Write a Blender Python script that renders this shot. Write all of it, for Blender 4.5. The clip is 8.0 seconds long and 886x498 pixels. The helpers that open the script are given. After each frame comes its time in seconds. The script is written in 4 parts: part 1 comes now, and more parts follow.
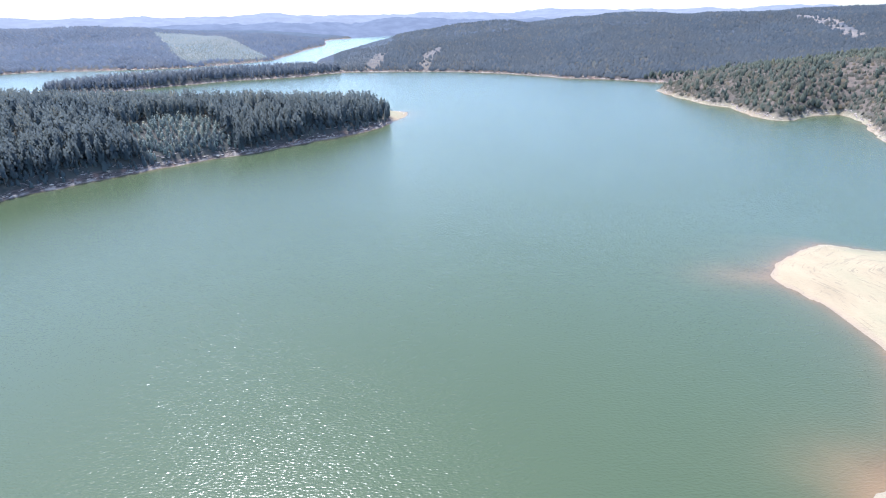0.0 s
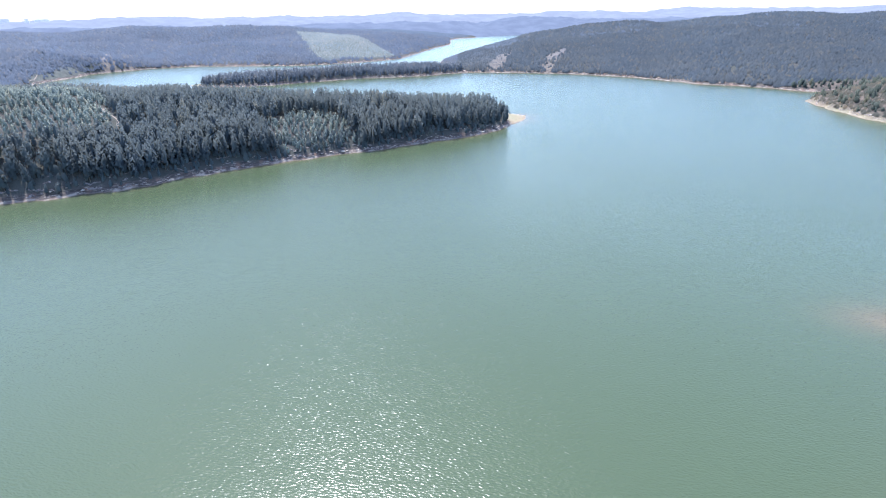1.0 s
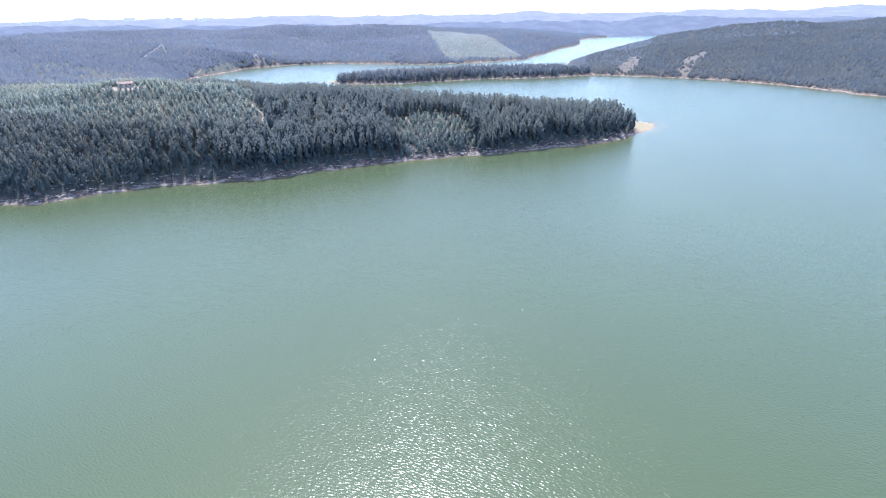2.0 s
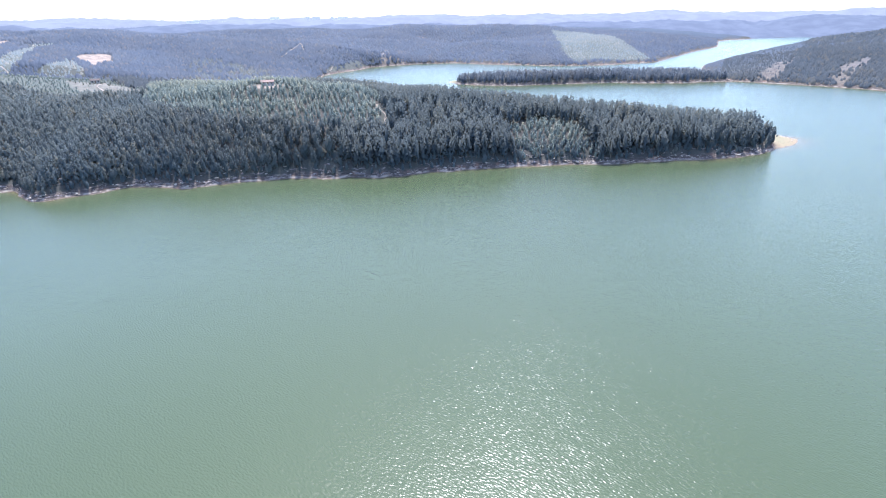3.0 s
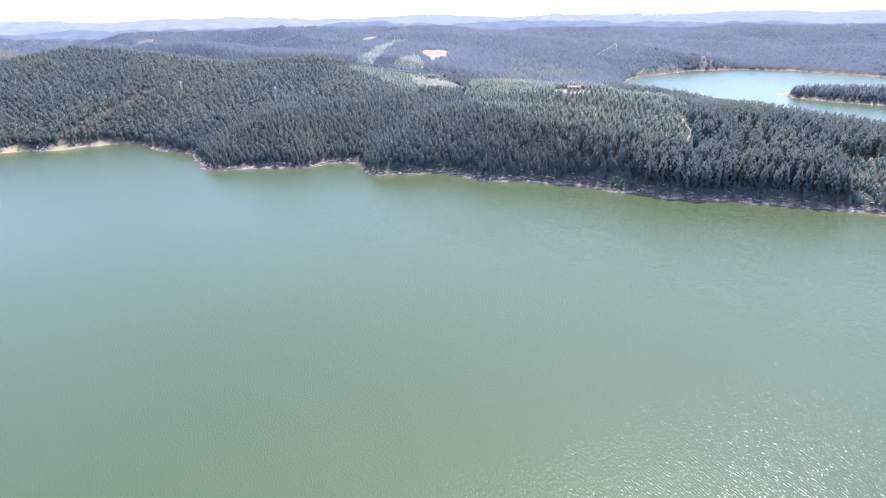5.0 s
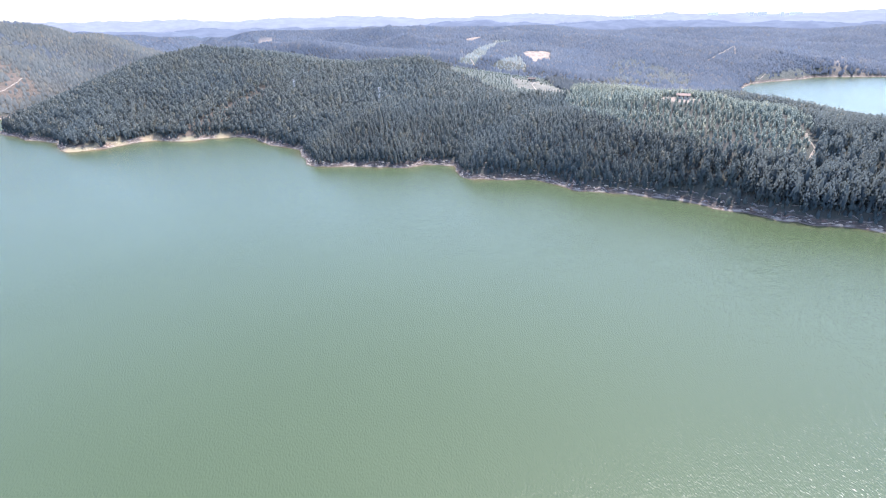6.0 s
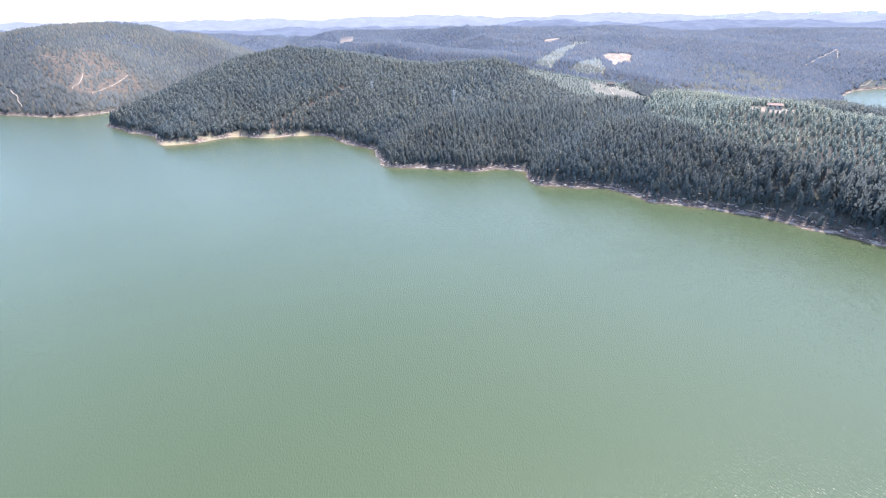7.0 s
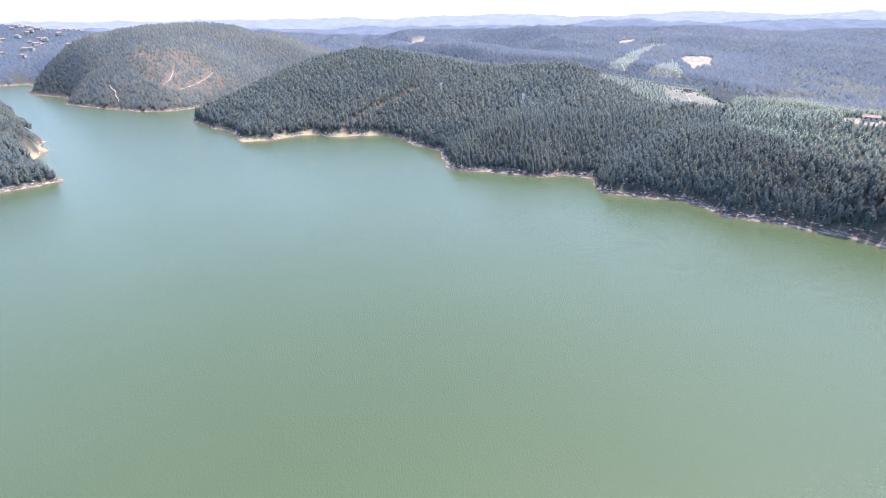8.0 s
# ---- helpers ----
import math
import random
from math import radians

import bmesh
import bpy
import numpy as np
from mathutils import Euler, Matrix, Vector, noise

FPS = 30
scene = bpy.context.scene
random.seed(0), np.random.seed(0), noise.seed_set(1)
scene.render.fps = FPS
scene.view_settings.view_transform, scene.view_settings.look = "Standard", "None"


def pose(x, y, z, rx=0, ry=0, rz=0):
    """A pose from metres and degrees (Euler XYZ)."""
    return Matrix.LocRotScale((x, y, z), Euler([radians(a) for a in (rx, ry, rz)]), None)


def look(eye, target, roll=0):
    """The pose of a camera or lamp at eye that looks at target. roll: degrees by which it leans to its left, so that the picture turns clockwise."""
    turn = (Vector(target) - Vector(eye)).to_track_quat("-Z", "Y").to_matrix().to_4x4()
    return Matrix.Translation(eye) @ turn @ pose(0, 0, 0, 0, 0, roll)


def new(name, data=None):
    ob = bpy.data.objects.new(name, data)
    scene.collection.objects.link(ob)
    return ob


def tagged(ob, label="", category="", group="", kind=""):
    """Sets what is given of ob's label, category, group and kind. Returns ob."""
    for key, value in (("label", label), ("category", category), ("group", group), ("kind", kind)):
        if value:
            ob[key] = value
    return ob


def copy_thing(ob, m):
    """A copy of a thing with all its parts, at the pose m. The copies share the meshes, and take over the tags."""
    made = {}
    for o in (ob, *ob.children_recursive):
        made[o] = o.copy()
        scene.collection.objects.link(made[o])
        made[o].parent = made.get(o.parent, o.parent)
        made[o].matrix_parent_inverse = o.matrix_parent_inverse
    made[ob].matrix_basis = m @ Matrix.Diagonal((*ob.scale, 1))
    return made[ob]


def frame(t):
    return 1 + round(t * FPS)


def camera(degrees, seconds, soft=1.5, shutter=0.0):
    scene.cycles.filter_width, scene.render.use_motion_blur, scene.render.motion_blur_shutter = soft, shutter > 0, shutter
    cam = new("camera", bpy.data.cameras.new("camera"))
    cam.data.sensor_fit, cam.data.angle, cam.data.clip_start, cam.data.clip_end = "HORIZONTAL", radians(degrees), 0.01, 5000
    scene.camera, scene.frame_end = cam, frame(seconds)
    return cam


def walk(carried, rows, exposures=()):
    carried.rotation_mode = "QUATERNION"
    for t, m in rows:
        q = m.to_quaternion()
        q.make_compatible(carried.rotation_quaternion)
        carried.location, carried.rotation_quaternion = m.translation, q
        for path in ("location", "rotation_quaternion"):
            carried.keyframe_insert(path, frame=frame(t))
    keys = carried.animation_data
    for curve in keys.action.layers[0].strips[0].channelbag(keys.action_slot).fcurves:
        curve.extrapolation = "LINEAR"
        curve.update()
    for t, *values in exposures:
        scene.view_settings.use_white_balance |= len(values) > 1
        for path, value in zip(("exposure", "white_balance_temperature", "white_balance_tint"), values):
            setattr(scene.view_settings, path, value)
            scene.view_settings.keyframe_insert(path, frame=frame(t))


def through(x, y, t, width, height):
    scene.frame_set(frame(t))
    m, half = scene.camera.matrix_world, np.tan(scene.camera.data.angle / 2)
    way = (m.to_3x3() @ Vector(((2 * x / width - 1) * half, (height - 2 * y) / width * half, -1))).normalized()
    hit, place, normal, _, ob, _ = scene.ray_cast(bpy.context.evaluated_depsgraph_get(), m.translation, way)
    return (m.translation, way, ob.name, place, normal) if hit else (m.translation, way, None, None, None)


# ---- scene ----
cam = camera(78.65, 8.0, 1.15)
PATH = [
    (0, (0.23, -0.01, 80.16), (0.23, 91.84, 40.61), -0.96),
    (0.5, (0.01, 0.06, 81.89), (-9.52, 91.43, 42.38), -0.94),
    (1, (-0.19, 0.11, 83.69), (-19.62, 89.91, 44.21), -0.92),
    (1.5, (-0.38, 0.14, 85.55), (-29.57, 87.27, 46.11), -0.91),
    (1.7, (-0.45, 0.15, 86.32), (-33.53, 85.88, 46.88), -0.90),
    (2.8, (-0.78, 0.13, 90.64), (-52.51, 76.10, 51.24), -0.86),
    (3, (-0.83, 0.12, 91.45), (-55.98, 73.65, 52.05), -0.86),
    (3.5, (-0.95, 0.07, 93.48), (-64.86, 66.13, 54.09), -0.84),
    (4, (-1.05, 0.00, 95.54), (-73.15, 57.01, 56.14), -0.83),
    (4.5, (-1.14, -0.08, 97.62), (-80.89, 45.58, 58.20), -0.82),
    (5, (-1.20, -0.19, 99.70), (-85.97, 35.31, 60.27), -0.81),
    (5.2, (-1.22, -0.24, 100.53), (-87.52, 31.34, 61.09), -0.80),
    (6.3, (-1.29, -0.56, 105.08), (-91.65, 16.02, 65.58), -0.78),
    (6.5, (-1.30, -0.63, 105.90), (-92.05, 13.59, 66.38), -0.78),
    (7, (-1.29, -0.81, 107.92), (-92.79, 7.18, 68.37), -0.77),
    (7.5, (-1.27, -1.02, 109.91), (-93.07, 1.17, 70.31), -0.76),
    (8, (-1.24, -1.24, 111.86), (-92.98, -4.41, 72.20), -0.75),
]
walk(cam, [(t, look(eye, target, roll)) for t, eye, target, roll in PATH], exposures=[(0.0, 1.70, 5780, 11.5), (3.5, 1.82, 5930, 14.5), (8.0, 1.93, 6300, 14.5)])

# ---------------------------------------------------------------- light
SUN_AZ, SUN_EL = 40.0, 65.5      # degrees left of +y, and over the horizon
world = bpy.data.worlds.new("sky")
scene.world = world
world.use_nodes = True
nodes, links = world.node_tree.nodes, world.node_tree.links
sky = nodes.new("ShaderNodeTexSky")
sky.sky_type, sky.sun_disc = "NISHITA", False
sky.sun_elevation, sky.sun_rotation = radians(SUN_EL), radians(-SUN_AZ)
sky.altitude, sky.air_density, sky.dust_density, sky.ozone_density = 120, 1.0, 1.6, 2.8
nodes["Background"].inputs["Strength"].default_value = 0.15
links.new(sky.outputs["Color"], nodes["Background"].inputs["Color"])
toward_sun = Vector((-math.sin(radians(SUN_AZ)) * math.cos(radians(SUN_EL)), math.cos(radians(SUN_AZ)) * math.cos(radians(SUN_EL)), math.sin(radians(SUN_EL))))
sun = new("sun", bpy.data.lights.new("sun", "SUN"))
sun.data.energy, sun.data.angle, sun.data.color = 2.6, radians(0.53), (1.0, 0.96, 0.91)
sun.matrix_world = look(toward_sun * 900, (0, 0, 0))

# ---------------------------------------------------------------- materials
class Mat:
    """A node material under construction."""

    def __init__(self, name):
        self.mat = bpy.data.materials.new(name)
        self.mat.use_nodes = True
        self.tree = self.mat.node_tree
        self.bsdf = self.tree.nodes["Principled BSDF"]
        self.out = self.tree.nodes["Material Output"]

    def node(self, kind, **inputs):
        n = self.tree.nodes.new(kind)
        for key, value in inputs.items():
            self.feed(value, n.inputs[key.replace("_", " ")])
        return n

    def feed(self, value, socket):
        if isinstance(value, bpy.types.NodeSocket):
            self.tree.links.new(value, socket)
        else:
            socket.default_value = value

    def place(self, scale=(1, 1, 1)):
        geo = self.node("ShaderNodeNewGeometry")
        m = self.node("ShaderNodeMapping", Vector=geo.outputs["Position"])
        m.inputs["Scale"].default_value = scale
        return m.outputs["Vector"]

    def noise(self, size, detail=4.0, rough=0.55, vector=None):
        n = self.node("ShaderNodeTexNoise", Vector=vector if vector is not None else self.place())
        n.inputs["Scale"].default_value, n.inputs["Detail"].default_value, n.inputs["Roughness"].default_value = 1.0 / size, detail, rough
        return n.outputs["Fac"]

    def span(self, value, a, b, low=0.0, high=1.0):
        n = self.node("ShaderNodeMapRange", Value=value)
        for key, v in (("From Min", a), ("From Max", b), ("To Min", low), ("To Max", high)):
            n.inputs[key].default_value = v
        return n.outputs["Result"]

    def mix(self, fac, a, b):
        n = self.tree.nodes.new("ShaderNodeMix")
        n.data_type = "RGBA"
        for value, at in ((fac, 0), (a, 6), (b, 7)):
            if isinstance(value, tuple) and len(value) == 3:
                value = (*value, 1.0)
            self.feed(value, n.inputs[at])
        return n.outputs[2]

    def maths(self, op, a, b=0.0):
        n = self.node("ShaderNodeMath")
        n.operation = op
        self.feed(a, n.inputs[0]), self.feed(b, n.inputs[1])
        return n.outputs[0]

    def attr(self, name):
        n = self.node("ShaderNodeAttribute")
        n.attribute_name = name
        return n.outputs["Fac"]

    def bump(self, height, strength, distance):
        n = self.node("ShaderNodeBump", Height=height)
        n.inputs["Strength"].default_value, n.inputs["Distance"].default_value = strength, distance
        self.tree.links.new(n.outputs["Normal"], self.bsdf.inputs["Normal"])
        return n

    def set(self, color=None, rough=0.8, metal=0.0, spec=0.3):
        if color is not None:
            self.feed((*color, 1.0) if isinstance(color, tuple) and len(color) == 3 else color, self.bsdf.inputs["Base Color"])
        self.feed(rough, self.bsdf.inputs["Roughness"])
        self.feed(metal, self.bsdf.inputs["Metallic"])
        self.feed(spec, self.bsdf.inputs["Specular IOR Level"])
        return self


def foliage(name, dark, light, through=0.3):
    """Leaves: two tones from leaf to leaf and from tree to tree, and some light through them."""
    m = Mat(name)
    island = m.node("ShaderNodeNewGeometry").outputs["Random Per Island"]
    tint = m.attr("tint")
    stand = m.span(m.noise(60.0, 3.0), 0.35, 0.65)
    k = m.maths("ADD", m.maths("MULTIPLY", island, 0.28), m.maths("MULTIPLY", tint, 0.72))
    color = m.mix(k, dark, light)
    drift = m.span(m.noise(170.0, 4.0), 0.35, 0.65)
    color = m.mix(m.maths("MULTIPLY", drift, 0.40), color, tuple(c * 0.66 for c in dark))
    warm = tuple(c * f for c, f in zip(light, (1.22, 0.95, 0.70)))
    color = m.mix(m.maths("MULTIPLY", stand, 0.25), color, warm)
    color = m.mix(m.span(tint, 0.86, 0.95, 0.0, 0.6), color, tuple(c * f for c, f in zip(light, (1.30, 1.0, 0.75))))
    m.set(color, 0.72, 0, 0.15)
    veil = m.node("ShaderNodeBsdfTranslucent", Color=color)
    both = m.node("ShaderNodeMixShader", Fac=through)
    m.tree.links.new(m.bsdf.outputs[0], both.inputs[1])
    m.tree.links.new(veil.outputs[0], both.inputs[2])
    m.tree.links.new(both.outputs[0], m.out.inputs["Surface"])
    return m.mat


LEAF_PINE = foliage("leaf_pine", (0.090, 0.112, 0.121), (0.144, 0.174, 0.174), 0.42)
LEAF_OLD = foliage("leaf_old", (0.074, 0.096, 0.108), (0.120, 0.150, 0.153), 0.42)
LEAF_GUM = foliage("leaf_gum", (0.130, 0.163, 0.148), (0.262, 0.312, 0.280), 0.3)
LEAF_SCRUB = foliage("leaf_scrub", (0.066, 0.084, 0.070), (0.122, 0.142, 0.112), 0.4)
LEAF_HEATH = foliage("leaf_heath", (0.066, 0.068, 0.056), (0.115, 0.108, 0.086), 0.35)
# Far plantations: their own pale tone, with haze blue added to the colour.
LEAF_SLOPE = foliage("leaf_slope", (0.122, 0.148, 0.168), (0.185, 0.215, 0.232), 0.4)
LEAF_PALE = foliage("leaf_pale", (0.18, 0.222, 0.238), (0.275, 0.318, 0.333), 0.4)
# Woods across the lake: the air's haze is put into the leaf colour.
LEAF_HAZE_WEST = foliage("leaf_haze_west", (0.098, 0.118, 0.128), (0.152, 0.168, 0.170), 0.4)
LEAF_HAZE_MID = foliage("leaf_haze_mid", (0.060, 0.080, 0.104), (0.090, 0.112, 0.132), 0.45)
LEAF_HAZE_ISLE = foliage("leaf_haze_isle", (0.115, 0.140, 0.172), (0.160, 0.190, 0.222), 0.45)
LEAF_HAZE_FAR = foliage("leaf_haze_far", (0.100, 0.130, 0.184), (0.136, 0.168, 0.222), 0.45)


def bark():
    m = Mat("bark")
    m.set(m.mix(m.span(m.noise(0.4), 0.3, 0.7), (0.10, 0.075, 0.055), (0.26, 0.22, 0.18)), 0.9)
    return m.mat


BARK = bark()


def earth():
    """The ground: sand, eroded drawdown bank, litter under the trees, heath, bare fields."""
    m = Mat("earth")
    z = m.node("ShaderNodeSeparateXYZ", Vector=m.node("ShaderNodeNewGeometry").outputs["Position"]).outputs["Z"]
    fine, mid, wide = m.noise(0.9, 5.0), m.noise(6.0, 5.0), m.noise(45.0, 4.0)
    litter = m.mix(m.span(mid, 0.35, 0.65), (0.052, 0.050, 0.045), (0.088, 0.079, 0.068))
    litter = m.mix(m.span(wide, 0.4, 0.7), litter, (0.062, 0.066, 0.056))
    # Far undergrowth, with haze blue put into its colour.
    litter = m.mix(m.attr("brush_haze"), litter, m.mix(m.span(mid, 0.3, 0.7), (0.050, 0.063, 0.083), (0.066, 0.082, 0.104)))
    litter = m.mix(m.attr("grass"), litter, m.mix(m.span(mid, 0.35, 0.65), (0.088, 0.098, 0.086), (0.125, 0.136, 0.116)))
    strata = m.noise(1.0, 4.0, 0.6, m.place((0.10, 0.10, 2.2)))
    rock = m.mix(m.span(strata, 0.38, 0.62), (0.050, 0.041, 0.038), (0.115, 0.092, 0.080))
    rock = m.mix(m.span(m.noise(7.0, 4.0), 0.55, 0.68), rock, (0.19, 0.115, 0.085))
    ledge = m.noise(1.0, 3.0, 0.55, m.place((0.22, 0.22, 3.2)))
    rock = m.mix(m.maths("MULTIPLY", m.span(ledge, 0.55, 0.62), m.span(m.noise(4.0, 4.0), 0.42, 0.55)), rock, (0.44, 0.36, 0.29))
    bleached = m.maths("MULTIPLY", m.span(z, 0.15, 0.4), m.span(z, 0.7, 1.3, 1.0, 0.0))
    rock = m.mix(m.maths("MULTIPLY", bleached, m.span(m.noise(5.0, 4.0), 0.46, 0.60)), rock, (0.33, 0.28, 0.235))
    level = m.maths("ADD", z, m.span(m.noise(9.0, 3.0), 0.0, 1.0, -2.6, 2.2))
    color = m.mix(m.span(level, 1.9, 3.6), rock, litter)
    heath = m.mix(m.span(mid, 0.35, 0.6), (0.092, 0.076, 0.062), (0.140, 0.108, 0.088))
    color = m.mix(m.maths("MULTIPLY", m.attr("heath"), 0.85), color, heath)
    bare = m.mix(m.span(mid, 0.3, 0.7), (0.20, 0.155, 0.125), (0.31, 0.25, 0.20))
    color = m.mix(m.maths("MULTIPLY", m.attr("bare"), m.span(m.noise(11.0, 4.0), 0.3, 0.5, 0.45, 1.0)), color, bare)
    sand = m.mix(m.span(m.noise(5.0, 6.0, 0.65, m.place((1, 0.35, 1))), 0.4, 0.7), (0.300, 0.238, 0.152), (0.255, 0.200, 0.128))
    sand = m.mix(m.span(wide, 0.4, 0.62), sand, (0.240, 0.222, 0.140))
    sand = m.mix(m.span(m.noise(2.5, 6.0, 0.7), 0.62, 0.68), sand, (0.17, 0.14, 0.10))
    lines = m.maths("MULTIPLY", m.span(m.noise(1.0, 3.0, 0.6, m.place((0.10, 0.10, 7.0))), 0.56, 0.62), m.span(m.noise(9.0, 3.0), 0.45, 0.55))
    sand = m.mix(m.maths("MULTIPLY", lines, 0.6), sand, (0.17, 0.14, 0.10))
    color = m.mix(m.attr("sand"), color, sand)
    wet = m.span(z, 0.05, 0.5, 0.0, 1.0)
    color = m.mix(wet, m.mix(0.5, color, (0.24, 0.175, 0.135)), color)
    m.set(color, 0.95, 0, 0.15)
    m.bump(m.maths("ADD", fine, mid), 0.6, 0.5)
    return m.mat


EARTH = earth()


def lake():
    """Green, silty water with wind ripples; silt and sand show where it is shallow."""
    m = Mat("lake_water")
    shoal = m.attr("shoal")
    body = m.mix(m.span(m.noise(180.0, 3.0), 0.3, 0.7), (0.050, 0.069, 0.034), (0.056, 0.076, 0.039))
    silt = m.mix(m.span(m.noise(14.0, 4.0), 0.35, 0.65), (0.140, 0.085, 0.042), (0.175, 0.110, 0.056))
    m.set(m.mix(shoal, body, silt), 0.225, 0, 0.45)
    m.bsdf.inputs["IOR"].default_value = 1.333
    gust = m.span(m.noise(55.0, 4.0), 0.3, 0.7, 0.78, 1.06)
    ripple = m.noise(0.55, 1.2, 0.5, m.place((0.55, 1.20, 1.0)))
    swell = m.noise(5.5, 2.0, 0.5, m.place((0.8, 1.3, 1.0)))
    height = m.maths("ADD", m.maths("MULTIPLY", m.maths("MULTIPLY", ripple, 0.152), gust), m.maths("MULTIPLY", swell, 0.09))
    m.bump(height, 1.0, 1.0)
    return m.mat


WATER = lake()


def plain(name, color, rough=0.8, metal=0.0, vary=0.25, size=1.2):
    m = Mat(name)
    k = m.span(m.noise(size, 5.0), 0.3, 0.7)
    m.set(m.mix(k, tuple(c * (1 - vary) for c in color), tuple(min(c * (1 + vary), 0.9) for c in color)), rough, metal)
    return m.mat


TRACK_DIRT = plain("track_dirt", (0.24, 0.20, 0.165), 0.95, vary=0.3, size=4.0)


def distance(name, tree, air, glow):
    """Far hills and towers, plain backdrop: kilometres of bright air put in as emission."""
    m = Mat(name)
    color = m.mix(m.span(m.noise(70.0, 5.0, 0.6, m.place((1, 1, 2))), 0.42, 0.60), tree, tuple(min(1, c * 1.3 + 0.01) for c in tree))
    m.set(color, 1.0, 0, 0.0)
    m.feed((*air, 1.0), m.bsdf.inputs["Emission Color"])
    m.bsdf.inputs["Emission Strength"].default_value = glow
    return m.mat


# Haze as glow: blue on the nearer band, paler on the horizon.
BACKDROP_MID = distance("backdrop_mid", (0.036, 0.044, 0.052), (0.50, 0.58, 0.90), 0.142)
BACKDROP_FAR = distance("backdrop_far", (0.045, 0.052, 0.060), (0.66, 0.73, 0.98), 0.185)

# ---------------------------------------------------------------- the lie of the land
def vnoise(x, y, seed=0):
    """Smooth value noise in -1..1 on a unit lattice."""
    x, y = np.asarray(x, float), np.asarray(y, float)
    xi, yi = np.floor(x).astype(np.int64), np.floor(y).astype(np.int64)
    fx, fy = x - xi, y - yi
    fx, fy = fx * fx * (3 - 2 * fx), fy * fy * (3 - 2 * fy)

    def lattice(a, b):
        n = (a * 374761393 + b * 668265263 + seed * 974634721) & 0x7FFFFFFF
        n = ((n ^ (n >> 13)) * 1274126177) & 0x7FFFFFFF
        return ((n ^ (n >> 16)) & 0xFFFF) / 32767.5 - 1.0

    low = lattice(xi, yi) * (1 - fx) + lattice(xi + 1, yi) * fx
    high = lattice(xi, yi + 1) * (1 - fx) + lattice(xi + 1, yi + 1) * fx
    return low * (1 - fy) + high * fy


def fbm(x, y, size, octaves=4, seed=0):
    total, weight = 0.0, 0.55
    for o in range(octaves):
        total = total + weight * vnoise(x / size * 2**o + 17.3 * o, y / size * 2**o - 9.1 * o, seed + o)
        weight *= 0.5
    return total


def ramp(a, b, v):
    v = np.clip((v - a) / (b - a), 0, 1)
    return v * v * (3 - 2 * v)


def to_line(x, y, line, closed=False):
    """Distance to a polyline, and the place along it as a share of each leg's third coordinate where there is one."""
    pts = np.array(line, float)
    ends = np.roll(pts, -1, 0) if closed else pts[1:]
    starts = pts if closed else pts[:-1]
    best, value = np.full(x.shape, 1e9), np.zeros(x.shape)
    for a, b in zip(starts, ends):
        d = b[:2] - a[:2]
        k = np.clip(((x - a[0]) * d[0] + (y - a[1]) * d[1]) / (d @ d + 1e-9), 0, 1)
        far = np.hypot(x - a[0] - k * d[0], y - a[1] - k * d[1])
        near = far < best
        best = np.where(near, far, best)
        if pts.shape[1] > 2:
            value = np.where(near, a[2] + k * (b[2] - a[2]), value)
    return best, value


def inside(x, y, line):
    pts = np.array(line, float)[:, :2]
    odd = np.zeros(x.shape, bool)
    for (ax, ay), (bx, by) in zip(pts, np.roll(pts, -1, 0)):
        if ay != by:
            odd ^= ((ay > y) != (by > y)) & (x < (bx - ax) * (y - ay) / (by - ay) + ax)
    return odd


# The lake's shore, reach by reach, round the water.
SHORE_HEADLAND = [(-28, 500), (-31, 485), (-39, 462), (-45, 436), (-65, 404), (-92, 380), (-116, 355), (-140, 336), (-169, 312), (-190, 289), (-215, 257), (-232, 237), (-272, 207), (-293, 186), (-309, 156), (-338, 141), (-346, 112), (-357, 92)]
SHORE_BAY = [(-389, 97), (-403, 75), (-393, 62), (-407, 30), (-416, 3), (-424, -13), (-477, -17), (-505, -42), (-539, -61), (-553, -76), (-553, -97), (-546, -125), (-560, -158), (-548, -172), (-532, -190), (-525, -218), (-570, -241), (-596, -274), (-632, -309), (-648, -323)]
SHORE_WEST = [(-700, -318), (-820, -290), (-880, -300), (-800, -345), (-743, -363), (-720, -379), (-713, -413), (-745, -494), (-784, -569), (-840, -600), (-871, -637), (-903, -711), (-960, -740), (-1040, -800), (-1054, -825), (-1031, -867), (-985, -890), (-850, -780), (-720, -620)]
SHORE_SOUTH = [(-651, -534), (-577, -471), (-530, -420), (-500, -404), (-492, -388), (-468, -383), (-444, -370), (-425, -347), (-405, -326), (-390, -302), (-373, -314), (-359, -328), (-300, -400), (-180, -460), (-40, -420), (80, -260), (130, -100), (96, 20), (76, 53), (75, 68), (82, 73.5), (95.5, 83.5), (107, 98)]
SHORE_EAST = [(114, 118), (113.5, 138.5), (109.3, 150.5), (107, 157), (115, 168), (127, 177), (140, 184), (152, 178), (175, 172), (230, 210), (280, 290), (293, 353), (304, 380), (325, 423), (333, 454), (307, 451), (276, 430), (264, 433), (259, 456), (262, 500), (250, 519), (244, 571), (240, 627), (300, 645), (400, 640), (330, 690)]
SHORE_NORTH = [(269, 701), (248, 724), (212, 750), (169, 764), (151, 790), (102, 839), (45, 875), (-17, 896), (-71, 903), (-125, 906), (-166, 912), (-186, 930), (-200, 1000), (-232, 1080), (-244, 1140), (-240, 1277), (-200, 1450), (-160, 1620), (-150, 2000), (-160, 2380), (-50, 2700), (-200, 2760)]
